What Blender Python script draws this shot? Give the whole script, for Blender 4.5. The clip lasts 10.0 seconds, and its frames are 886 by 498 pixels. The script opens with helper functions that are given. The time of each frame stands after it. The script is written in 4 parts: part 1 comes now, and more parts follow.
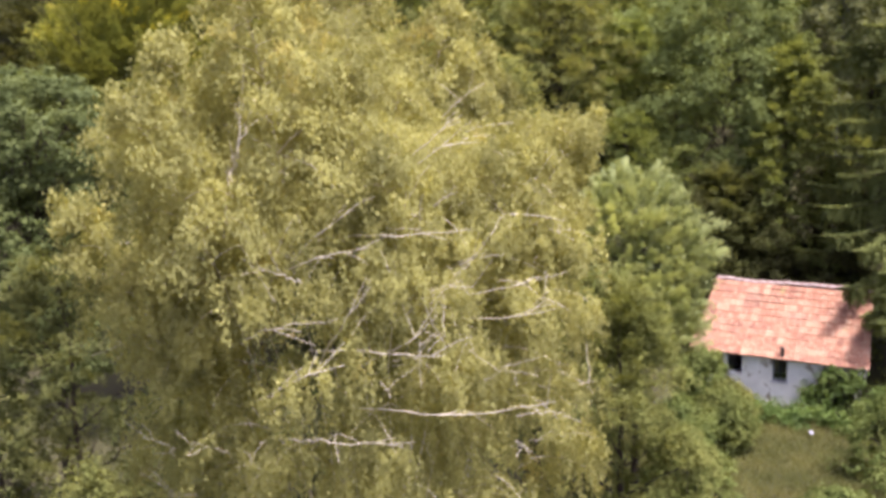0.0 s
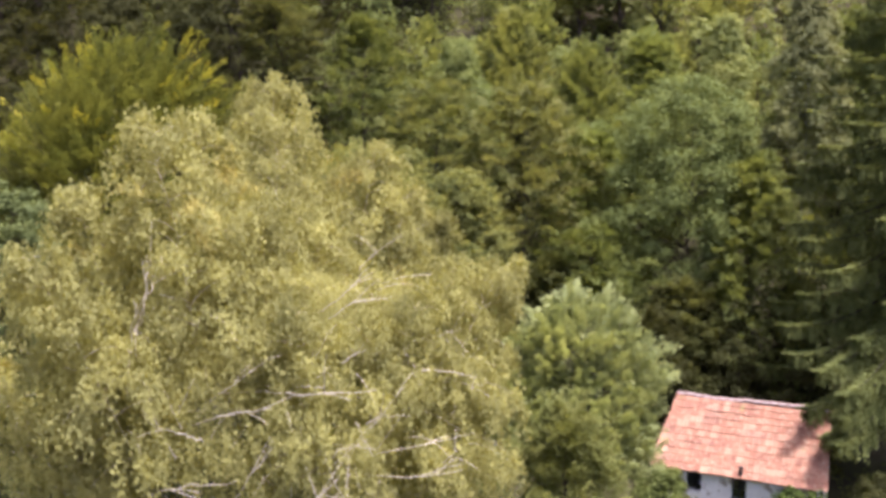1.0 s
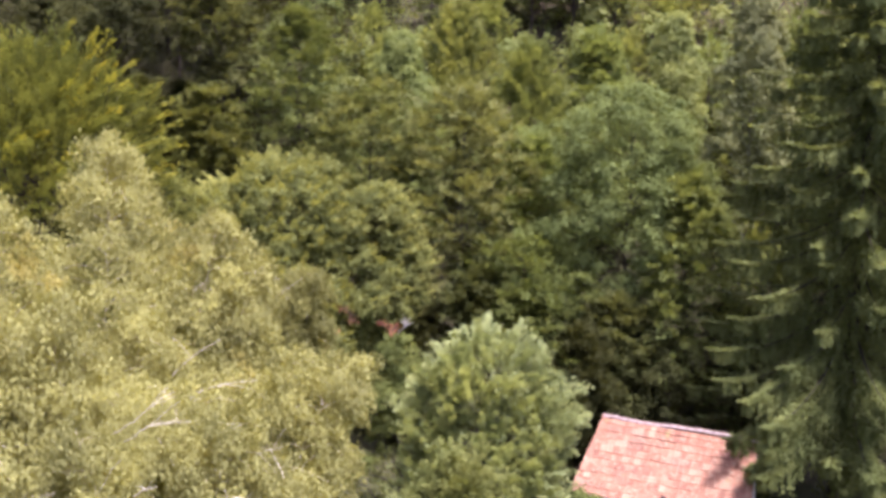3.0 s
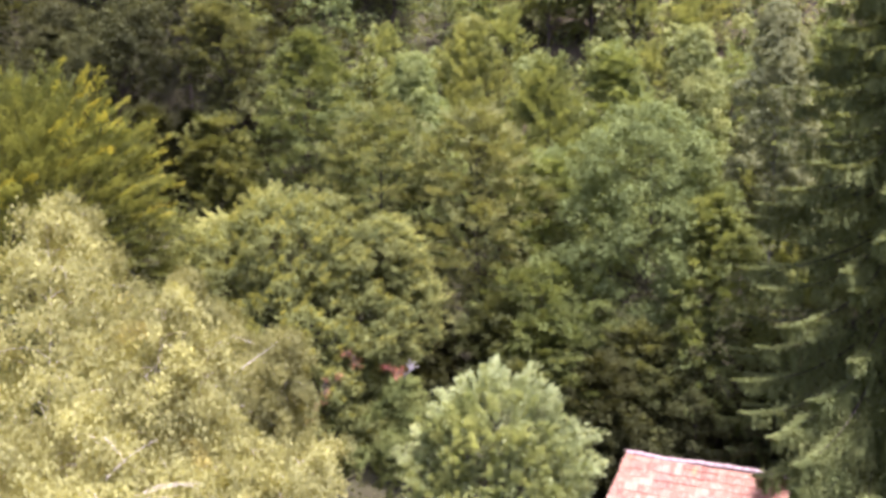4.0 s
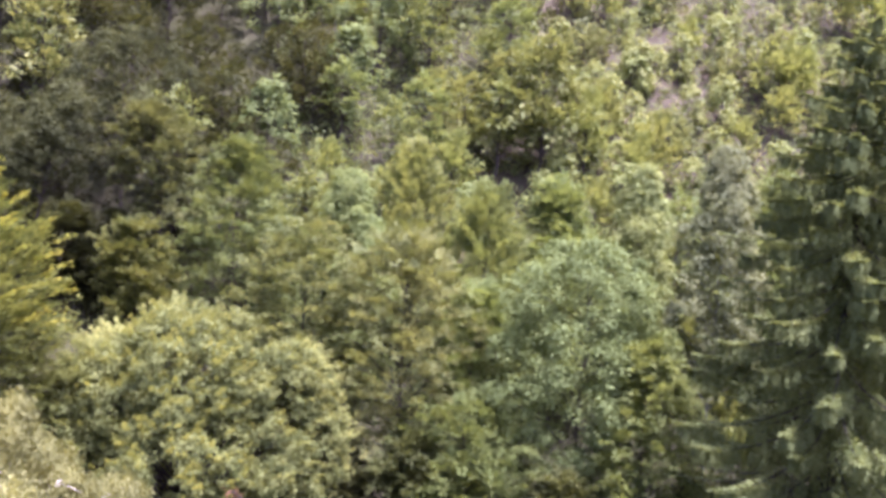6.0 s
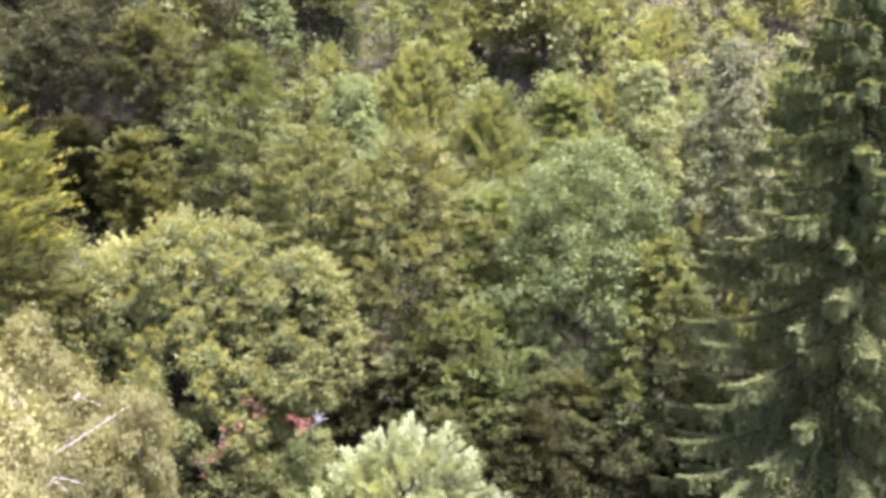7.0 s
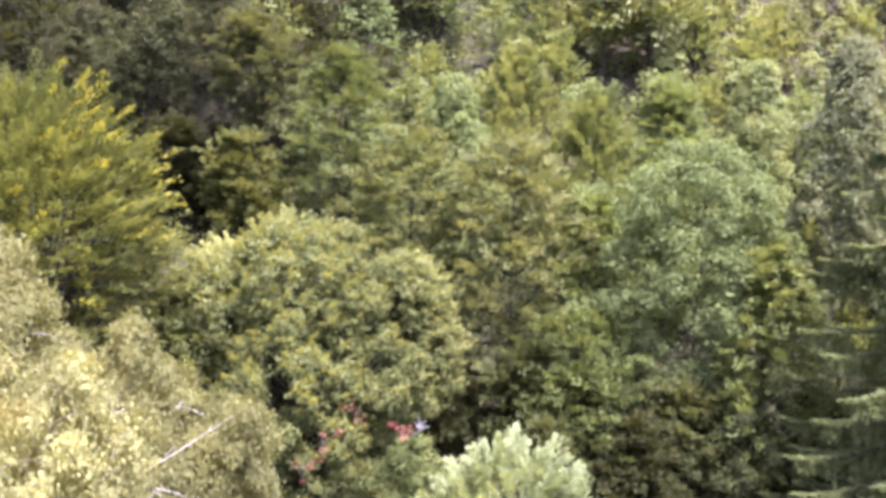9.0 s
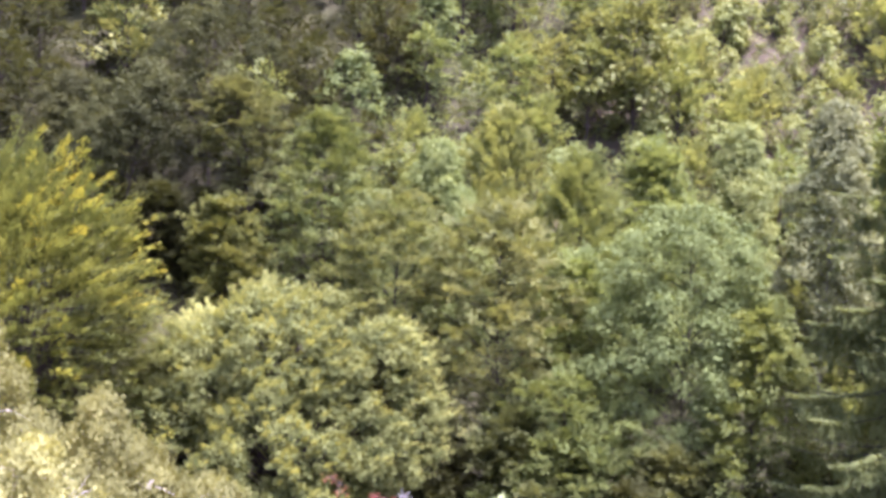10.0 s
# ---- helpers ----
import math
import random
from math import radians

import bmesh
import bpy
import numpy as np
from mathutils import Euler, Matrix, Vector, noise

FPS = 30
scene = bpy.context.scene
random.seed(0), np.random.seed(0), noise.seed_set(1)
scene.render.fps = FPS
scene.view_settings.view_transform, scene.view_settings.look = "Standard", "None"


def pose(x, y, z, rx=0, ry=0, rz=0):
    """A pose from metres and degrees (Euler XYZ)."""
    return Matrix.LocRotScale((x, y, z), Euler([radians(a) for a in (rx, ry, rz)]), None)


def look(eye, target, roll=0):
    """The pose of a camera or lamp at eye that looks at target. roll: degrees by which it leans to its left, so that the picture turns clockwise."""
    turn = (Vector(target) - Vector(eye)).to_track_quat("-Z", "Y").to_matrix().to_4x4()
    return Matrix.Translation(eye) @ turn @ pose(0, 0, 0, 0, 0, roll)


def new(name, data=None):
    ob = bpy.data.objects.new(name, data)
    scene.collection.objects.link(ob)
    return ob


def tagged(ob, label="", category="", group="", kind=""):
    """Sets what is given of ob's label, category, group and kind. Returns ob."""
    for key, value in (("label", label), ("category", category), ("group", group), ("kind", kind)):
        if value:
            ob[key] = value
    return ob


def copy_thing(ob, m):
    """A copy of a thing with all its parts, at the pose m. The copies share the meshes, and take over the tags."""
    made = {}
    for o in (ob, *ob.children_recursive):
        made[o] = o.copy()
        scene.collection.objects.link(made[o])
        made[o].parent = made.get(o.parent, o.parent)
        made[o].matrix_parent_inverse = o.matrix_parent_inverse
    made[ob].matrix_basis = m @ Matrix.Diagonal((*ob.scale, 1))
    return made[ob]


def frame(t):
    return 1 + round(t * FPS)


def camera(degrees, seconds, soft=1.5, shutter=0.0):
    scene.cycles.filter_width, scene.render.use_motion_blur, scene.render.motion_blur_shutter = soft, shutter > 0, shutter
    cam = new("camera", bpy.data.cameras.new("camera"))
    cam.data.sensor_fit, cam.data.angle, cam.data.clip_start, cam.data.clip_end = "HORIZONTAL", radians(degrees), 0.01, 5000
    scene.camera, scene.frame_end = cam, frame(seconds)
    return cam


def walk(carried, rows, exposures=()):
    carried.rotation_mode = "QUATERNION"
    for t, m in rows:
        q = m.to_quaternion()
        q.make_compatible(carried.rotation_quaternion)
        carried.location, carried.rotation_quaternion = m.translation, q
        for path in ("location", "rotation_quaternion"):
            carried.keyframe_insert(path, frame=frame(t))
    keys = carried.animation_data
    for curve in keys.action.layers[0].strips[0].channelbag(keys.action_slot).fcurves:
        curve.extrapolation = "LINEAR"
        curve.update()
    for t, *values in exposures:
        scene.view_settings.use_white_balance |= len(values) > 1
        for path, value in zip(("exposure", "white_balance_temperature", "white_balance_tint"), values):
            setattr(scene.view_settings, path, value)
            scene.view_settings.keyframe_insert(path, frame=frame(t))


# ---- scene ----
cam = camera(43.5, 10.0, soft=3.6)
METRES, EYE, TILT, LEAN, TURN = 16.0, 21.0, -15.0, 2.0, 0.0
ROWS = [
    (0, -0.0001, 0.0000, 0.0001, 0.00, 0.01, -0.01),
    (0.5, 0.0404, -0.0140, 0.0352, -1.85, 3.73, -1.40),
    (1, 0.0749, -0.0022, 0.0709, -0.78, 4.52, -1.07),
    (1.5, 0.1121, 0.0139, 0.1102, -0.48, 2.81, -1.94),
    (2, 0.1451, 0.0447, 0.1474, -1.17, 3.65, -2.32),
    (2.5, 0.1776, 0.0646, 0.1810, -1.15, 3.17, -2.09),
    (2.7, 0.1908, 0.0816, 0.1974, -2.46, 2.67, -2.39),
    (3.8, 0.2674, 0.2098, 0.2814, -1.60, 3.49, -2.38),
    (4, 0.2776, 0.2328, 0.2913, -0.62, 3.36, -1.09),
    (4.5, 0.3142, 0.2863, 0.3164, 0.21, 3.25, -1.69),
    (5, 0.3358, 0.3576, 0.3434, -4.99, 8.66, -1.13),
    (5.5, 0.3472, 0.4135, 0.3509, -5.06, 12.95, -2.31),
    (6, 0.3558, 0.4338, 0.3412, -3.65, 9.73, -5.01),
    (6.2, 0.3559, 0.4381, 0.3406, -2.96, 6.16, -5.16),
    (7.3, 0.3446, 0.4566, 0.3422, -2.96, 4.76, -2.80),
    (7.5, 0.3462, 0.4605, 0.3458, -1.36, 4.81, -3.69),
    (8, 0.3593, 0.4685, 0.3387, -0.60, 5.21, -5.89),
    (8.5, 0.3480, 0.4908, 0.3482, -2.01, 5.78, -2.14),
    (9, 0.3256, 0.5171, 0.3526, 1.55, 4.50, -4.48),
    (9.5, 0.3286, 0.5312, 0.3654, 5.01, 6.75, -5.90),
    (10, 0.3335, 0.5431, 0.3661, 0.96, 7.71, -4.11),
]
EXPOSURES = [(0.0, 1.22, 5750, 26), (1.0, 1.17, 5650, 28), (2.5, 1.20, 5550, 30), (4.0, 1.63, 5350, 36), (4.5, 1.67, 5350, 37), (5.0, 1.92, 5050, 45), (5.5, 2.08, 4950, 49), (6.2, 1.98, 5000, 45), (7.5, 2.11, 5100, 42), (10.0, 2.08, 5050, 43)]
walk(cam, [(t, pose(0, 0, EYE, TILT, LEAN, TURN) @ pose(METRES * x, METRES * y, METRES * z, 90 + pitch, roll, yaw)) for t, x, y, z, yaw, pitch, roll in ROWS], EXPOSURES)

# ---- light ----
SUN = Vector((0.22, -0.20, 0.95)).normalized()
world = bpy.data.worlds.new("sky")
world.use_nodes = True
scene.world = world
sky = world.node_tree.nodes.new("ShaderNodeTexSky")
sky.sky_type, sky.sun_disc = "NISHITA", False
sky.sun_elevation = math.asin(SUN.z)
sky.sun_rotation = math.atan2(SUN.x, SUN.y)
sky.dust_density, sky.air_density = 6.0, 0.7
world.node_tree.links.new(sky.outputs[0], world.node_tree.nodes["Background"].inputs[0])
world.node_tree.nodes["Background"].inputs[1].default_value = 0.15
sun = new("sun", bpy.data.lights.new("sun", "SUN"))
sun.data.energy, sun.data.angle, sun.data.color = 4.1, radians(4.0), (1.0, 0.93, 0.80)
sun.matrix_world = look(SUN * 100, (0, 0, 0))


# ---- materials ----
def material(name):
    m = bpy.data.materials.new(name)
    m.use_nodes = True
    return m, m.node_tree.nodes, m.node_tree.links, m.node_tree.nodes["Principled BSDF"]


def noise_node(nodes, links, scale, detail=4.0, coord="Object"):
    tc = nodes.new("ShaderNodeTexCoord")
    n = nodes.new("ShaderNodeTexNoise")
    n.inputs["Scale"].default_value, n.inputs["Detail"].default_value = scale, detail
    links.new(tc.outputs[coord], n.inputs["Vector"])
    return n.outputs["Fac"]


def mapped(nodes, links, value, a, b, lo=0.0, hi=1.0):
    r = nodes.new("ShaderNodeMapRange")
    r.inputs[1].default_value, r.inputs[2].default_value, r.inputs[3].default_value, r.inputs[4].default_value = a, b, lo, hi
    links.new(value, r.inputs[0])
    return r.outputs[0]


def mixed(nodes, links, fac, a, b, mode="MIX"):
    x = nodes.new("ShaderNodeMix")
    x.data_type, x.blend_type = "RGBA", mode
    for socket, v in ((x.inputs[0], fac), (x.inputs[6], a), (x.inputs[7], b)):
        if isinstance(v, tuple):
            socket.default_value = (*v, 1)
        elif isinstance(v, (int, float)):
            socket.default_value = v
        else:
            links.new(v, socket)
    return x.outputs[2]


def leaf_material(name, base, tip, rare=None, share=0.1, clear=0.35, scale=0.55, gloss=0.3, rough=0.5):
    """Leaves: two shades in soft patches, every leaf a little different, some light through them. rare: the colour of a few turned leaves."""
    m, nodes, links, bsdf = material(name)
    patch = mapped(nodes, links, noise_node(nodes, links, scale, 3), 0.36, 0.64)
    col = mixed(nodes, links, patch, base, tip)
    geo = nodes.new("ShaderNodeNewGeometry")
    if rare:
        spots = mapped(nodes, links, noise_node(nodes, links, 0.8, 2), 0.72 - share, 0.76 - share)
        col = mixed(nodes, links, spots, col, rare)
    hsv = nodes.new("ShaderNodeHueSaturation")
    links.new(mapped(nodes, links, geo.outputs["Random Per Island"], 0, 1, 0.9, 1.11), hsv.inputs["Value"])
    info = nodes.new("ShaderNodeObjectInfo")
    links.new(mapped(nodes, links, info.outputs["Random"], 0, 1, 0.493, 0.507), hsv.inputs["Hue"])
    links.new(col, hsv.inputs["Color"])
    links.new(hsv.outputs[0], bsdf.inputs["Base Color"])
    bsdf.inputs["Roughness"].default_value, bsdf.inputs["Specular IOR Level"].default_value = rough, gloss
    thin = nodes.new("ShaderNodeBsdfTranslucent")
    links.new(mixed(nodes, links, 1.0, hsv.outputs[0], (1.25, 1.15, 0.6), "MULTIPLY"), thin.inputs[0])
    mix = nodes.new("ShaderNodeMixShader")
    mix.inputs[0].default_value = clear
    links.new(bsdf.outputs[0], mix.inputs[1])
    links.new(thin.outputs[0], mix.inputs[2])
    links.new(mix.outputs[0], nodes["Material Output"].inputs[0])
    return m


def rough_material(name, a, b, scale, rough=0.85, bump=0.3, fine=None, c=None, cut=0.6, bump_scale=None):
    m, nodes, links, bsdf = material(name)
    col = mixed(nodes, links, mapped(nodes, links, noise_node(nodes, links, scale, 6), 0.35, 0.65), a, b)
    if c:
        col = mixed(nodes, links, mapped(nodes, links, noise_node(nodes, links, fine or scale * 4, 5), cut, cut + 0.06), col, c)
    links.new(col, bsdf.inputs["Base Color"])
    bsdf.inputs["Roughness"].default_value, bsdf.inputs["Specular IOR Level"].default_value = rough, 0.25
    bp = nodes.new("ShaderNodeBump")
    bp.inputs["Strength"].default_value, bp.inputs["Distance"].default_value = bump, 0.05
    links.new(noise_node(nodes, links, bump_scale or scale * 5, 6), bp.inputs["Height"])
    links.new(bp.outputs[0], bsdf.inputs["Normal"])
    return m


LEAF_BIRCH = leaf_material("birch_leaves", (0.270, 0.260, 0.098), (0.420, 0.398, 0.140), (0.44, 0.38, 0.12), 0.04, 0.5, 1.2, 0.1, 0.8)
LEAF_BIRCH_PALE = leaf_material("pale_birch_leaves", (0.200, 0.202, 0.070), (0.31, 0.306, 0.098), (0.36, 0.325, 0.095), 0.05, 0.5, 1.2, 0.1, 0.8)
LEAF_ROUND = leaf_material("oak_leaves", (0.125, 0.140, 0.038), (0.213, 0.222, 0.060), None, 0, 0.38, 1.1, 0.15, 0.65)
LEAF_YELLOW = leaf_material("yellowing_hornbeam_leaves", (0.130, 0.151, 0.037), (0.215, 0.228, 0.049), None, 0, 0.42, 0.45, 0.2, 0.65)
LEAF_TIP = leaf_material("yellow_shoot_leaves", (0.30, 0.325, 0.045), (0.45, 0.42, 0.048), None, 0, 0.38, 0.6, 0.2, 0.6)
LEAF_GREY = leaf_material("grey_willow_leaves", (0.27, 0.315, 0.138), (0.405, 0.445, 0.188), None, 0, 0.45, 0.8, 0.15, 0.7)
LEAF_GREEN = leaf_material("ash_leaves", (0.115, 0.142, 0.037), (0.172, 0.196, 0.052), None, 0, 0.45, 0.8, 0.12, 0.7)
# deep green, kept so dark that it also stands in for shade
LEAF_DEEP_SHADE = leaf_material("deep_green_shade_leaves", (0.042, 0.045, 0.013), (0.080, 0.083, 0.023), None, 0, 0.42, 0.35, 0.15, 0.7)
LEAF_WOOD = leaf_material("beech_leaves", (0.125, 0.152, 0.046), (0.20, 0.226, 0.067), None, 0, 0.45, 0.4, 0.2, 0.65)
LEAF_MAPLE = leaf_material("maple_leaves", (0.092, 0.114, 0.037), (0.138, 0.162, 0.052), None, 0, 0.42, 0.7, 0.15, 0.7)
LEAF_ASH = leaf_material("shaded_ash_leaves", (0.14, 0.152, 0.042), (0.21, 0.212, 0.058), None, 0, 0.42, 0.8, 0.12, 0.7)
LEAF_BROWN = leaf_material("browning_hornbeam_leaves", (0.145, 0.165, 0.048), (0.222, 0.228, 0.066), None, 0, 0.45, 0.5, 0.2, 0.65)
LEAF_BLUE = leaf_material("aspen_leaves", (0.145, 0.172, 0.054), (0.205, 0.233, 0.070), None, 0, 0.45, 0.4, 0.12, 0.75)
LEAF_PALE = leaf_material("pale_thicket_leaves", (0.205, 0.230, 0.067), (0.292, 0.304, 0.086), None, 0, 0.45, 0.6, 0.2, 0.65)
LEAF_LIGHT = leaf_material("light_beech_leaves", (0.165, 0.197, 0.055), (0.24, 0.268, 0.072), None, 0, 0.45, 0.4, 0.2, 0.65)
LEAF_MID = leaf_material("oak_wood_leaves", (0.084, 0.094, 0.030), (0.148, 0.155, 0.046), None, 0, 0.45, 0.4, 0.15, 0.7)
LEAF_SHOOT = leaf_material("pale_shoot_leaves", (0.28, 0.292, 0.079), (0.385, 0.38, 0.100), None, 0, 0.4, 0.9, 0.15, 0.65)
LEAF_ROWAN = leaf_material("rowan_leaves", (0.120, 0.128, 0.030), (0.190, 0.188, 0.042), None, 0, 0.45, 0.9, 0.2, 0.65)
LEAF_DULL = leaf_material("grey_poplar_leaves", (0.168, 0.187, 0.077), (0.226, 0.240, 0.095), None, 0, 0.45, 0.7, 0.2, 0.65)
LEAF_RED = leaf_material("red_creeper_leaves", (0.25, 0.085, 0.045), (0.44, 0.20, 0.10), None, 0, 0.45, 1.5)
LEAF_VINE = leaf_material("vine_leaves", (0.085, 0.13, 0.027), (0.135, 0.18, 0.038), None, 0, 0.4, 1.2, 0.2, 0.6)
NEEDLES = leaf_material("spruce_needles", (0.122, 0.145, 0.046), (0.190, 0.212, 0.068), None, 0, 0.45, 0.5, 0.12, 0.7)
GRASS = leaf_material("grass_blades", (0.15, 0.162, 0.058), (0.225, 0.22, 0.08), None, 0, 0.45, 0.4, 0.12, 0.7)
BARK = rough_material("brown_bark", (0.040, 0.029, 0.021), (0.07, 0.052, 0.040), 3.0, bump=0.6)
BARK_GREY = rough_material("grey_bark", (0.16, 0.15, 0.13), (0.26, 0.24, 0.21), 3.0, bump=0.5)
BARK_BIRCH = rough_material("white_birch_bark", (0.52, 0.45, 0.34), (0.68, 0.60, 0.47), 2.0, 0.7, 0.3, 6.0, (0.07, 0.06, 0.05), 0.66)
DEAD_WOOD = rough_material("bleached_dead_wood", (0.36, 0.32, 0.26), (0.50, 0.45, 0.38), 4.0)
GROUND = rough_material("forest_floor", (0.042, 0.035, 0.016), (0.055, 0.054, 0.019), 0.25, 0.95, 0.6, 1.4, (0.08, 0.074, 0.034), 0.64)
SOIL = rough_material("bare_reddish_soil", (0.056, 0.044, 0.024), (0.085, 0.064, 0.036), 0.5, 0.95, 0.6, 1.8, (0.085, 0.09, 0.035), 0.56)
PLASTER = rough_material("weathered_lime_plaster", (0.72, 0.69, 0.65), (0.86, 0.83, 0.79), 1.6, 0.9, 0.4, 1.7, (0.40, 0.34, 0.27), 0.575)
STONE = rough_material("pale_limestone", (0.34, 0.32, 0.34), (0.46, 0.44, 0.47), 1.2, 0.9, 0.6)
WOOD = rough_material("grey_weathered_wood", (0.10, 0.085, 0.07), (0.17, 0.15, 0.125), 5.0)
DARK_PAINT = rough_material("dark_blue_window_paint", (0.02, 0.025, 0.04), (0.04, 0.045, 0.065), 4.0, 0.6)
IRON = rough_material("rusted_iron", (0.03, 0.025, 0.025), (0.07, 0.045, 0.035), 6.0, 0.7)


def tile_material():
    m, nodes, links, bsdf = material("fired_clay_tile")
    info, tc, geo = nodes.new("ShaderNodeObjectInfo"), nodes.new("ShaderNodeTexCoord"), nodes.new("ShaderNodeNewGeometry")
    spread = nodes.new("ShaderNodeVectorMath")
    spread.operation = "MULTIPLY_ADD"
    spread.inputs[1].default_value = (53.0, 29.0, 17.0)
    links.new(info.outputs["Random"], spread.inputs[0])
    links.new(tc.outputs["Object"], spread.inputs[2])

    def pattern(vector, scale, detail):
        n = nodes.new("ShaderNodeTexNoise")
        n.inputs["Scale"].default_value, n.inputs["Detail"].default_value = scale, detail
        links.new(vector, n.inputs["Vector"])
        return n.outputs["Fac"]

    tone = nodes.new("ShaderNodeValToRGB")
    for at, colour in ((0.0, (0.20, 0.085, 0.050)), (0.2, (0.25, 0.108, 0.060)), (0.75, (0.31, 0.142, 0.080)), (1.0, (0.42, 0.23, 0.14))):
        e = tone.color_ramp.elements.new(at) if 0 < at < 1 else tone.color_ramp.elements[-1 if at else 0]
        e.color = (*colour, 1)
    links.new(info.outputs["Random"], tone.inputs[0])
    col = mixed(nodes, links, mapped(nodes, links, pattern(spread.outputs[0], 6.0, 5), 0.5, 0.72), tone.outputs[0], (0.39, 0.26, 0.165))
    col = mixed(nodes, links, mapped(nodes, links, pattern(geo.outputs["Position"], 0.9, 5), 0.50, 0.72, 0.0, 0.5), col, (0.165, 0.085, 0.060))
    col = mixed(nodes, links, mapped(nodes, links, pattern(geo.outputs["Position"], 1.7, 4), 0.66, 0.74, 0.0, 0.8), col, (0.23, 0.19, 0.07))
    links.new(col, bsdf.inputs["Base Color"])
    bsdf.inputs["Roughness"].default_value = 0.85
    bp = nodes.new("ShaderNodeBump")
    bp.inputs["Strength"].default_value, bp.inputs["Distance"].default_value = 0.4, 0.02
    links.new(pattern(spread.outputs[0], 30.0, 4), bp.inputs["Height"])
    links.new(bp.outputs[0], bsdf.inputs["Normal"])
    return m


TILE = tile_material()
RIDGE_TILE = rough_material("lichened_ridge_tile", (0.20, 0.115, 0.09), (0.36, 0.30, 0.27), 3.0, 0.9)
GLASS, _n, _l, _b = material("window_glass")
_b.inputs["Base Color"].default_value = (0.8, 0.85, 0.85, 1)
_b.inputs["Roughness"].default_value, _b.inputs["Transmission Weight"].default_value = 0.03, 1.0


# ---- mesh helpers ----
UP = np.array((0.0, 0.0, 1.0))


def unit(v):
    return v / np.maximum(np.linalg.norm(v, axis=-1, keepdims=True), 1e-9)


def quick_mesh(name, verts, faces):
    """A mesh from arrays: n x 3 places and m x k corners (k the same for all faces)."""
    me = bpy.data.meshes.new(name)
    n, k = faces.shape
    me.vertices.add(len(verts))
    me.vertices.foreach_set("co", np.ascontiguousarray(verts, dtype=np.float32).ravel())
    me.loops.add(n * k)
    me.loops.foreach_set("vertex_index", np.ascontiguousarray(faces, dtype=np.int32).ravel())
    me.polygons.add(n)
    me.polygons.foreach_set("loop_start", np.arange(0, n * k, k, dtype=np.int32))
    me.polygons.foreach_set("loop_total", np.full(n, k, dtype=np.int32))
    me.update(calc_edges=True)
    me.validate()
    return me


def part(name, data, mat, parent, label="", m=None):
    """A mesh, or a bmesh, as one part under its thing."""
    if isinstance(data, bmesh.types.BMesh):
        me = bpy.data.meshes.new(name)
        data.to_mesh(me)
        data.free()
        data = me
    if mat and not data.materials:
        data.materials.append(mat)
    ob = new(name, data)
    ob.parent = parent
    if m is not None:
        ob.matrix_basis = m
    return tagged(ob, label)


def thing(name, place, label, category, group="", kind=""):
    ob = new(name)
    ob.empty_display_size = 0.3
    ob.matrix_basis = place if isinstance(place, Matrix) else Matrix.Translation(place)
    return tagged(ob, label, category, group, kind)


class Tubes:
    """Tapered limbs gathered into one mesh."""

    def __init__(self):
        self.v, self.f, self.n = [], [], 0

    def add(self, path, radii, sides=6):
        path = np.asarray(path, float)
        k = len(path)
        way = unit(np.gradient(path, axis=0))
        side = unit(np.cross(way, np.where(np.abs(way[:, 2:3]) > 0.9, np.array((1.0, 0, 0)), UP)))
        other = np.cross(way, side)
        a = np.arange(sides) * 2 * np.pi / sides
        ring = path[:, None] + np.asarray(radii, float)[:, None, None] * (np.cos(a)[None, :, None] * side[:, None] + np.sin(a)[None, :, None] * other[:, None])
        i = np.arange(k - 1)[:, None] * sides
        j = np.arange(sides)[None]
        nj = (j + 1) % sides
        self.v.append(ring.reshape(-1, 3))
        self.f.append(np.stack([i + j, i + nj, i + sides + nj, i + sides + j], -1).reshape(-1, 4) + self.n)
        self.n += k * sides

    def mesh(self, name):
        me = quick_mesh(name, np.concatenate(self.v), np.concatenate(self.f))
        me.shade_smooth()
        return me


def bend(a, b, sag, rng, n=6, wobble=0.06):
    """A bent way from a to b; sag > 0 arches upward."""
    a, b = np.asarray(a, float), np.asarray(b, float)
    s = np.linspace(0, 1, n)[:, None]
    d = np.linalg.norm(b - a)
    p = a + (b - a) * s + UP * sag * d * 4 * s * (1 - s)
    p[1:-1] += rng.normal(0, wobble * d / 3, (n - 2, 3))
    return p


def leaf_cards(pos, way, normal, length, width, corners=4):
    """Folded kite-shaped leaves (or slim triangles) as one mesh's places and faces."""
    way = unit(way)
    side = unit(np.cross(way, normal))
    face = np.cross(side, way)
    L, W = length[:, None], width[:, None]
    if corners == 4:
        v = np.stack([pos, pos + 0.42 * L * way + 0.5 * W * side + 0.12 * W * face, pos + L * way, pos + 0.42 * L * way - 0.5 * W * side + 0.12 * W * face], 1)
    else:
        v = np.stack([pos - 0.5 * W * side, pos + 0.5 * W * side, pos + L * way], 1)
    return v.reshape(-1, 3), np.arange(len(pos) * corners).reshape(-1, corners)


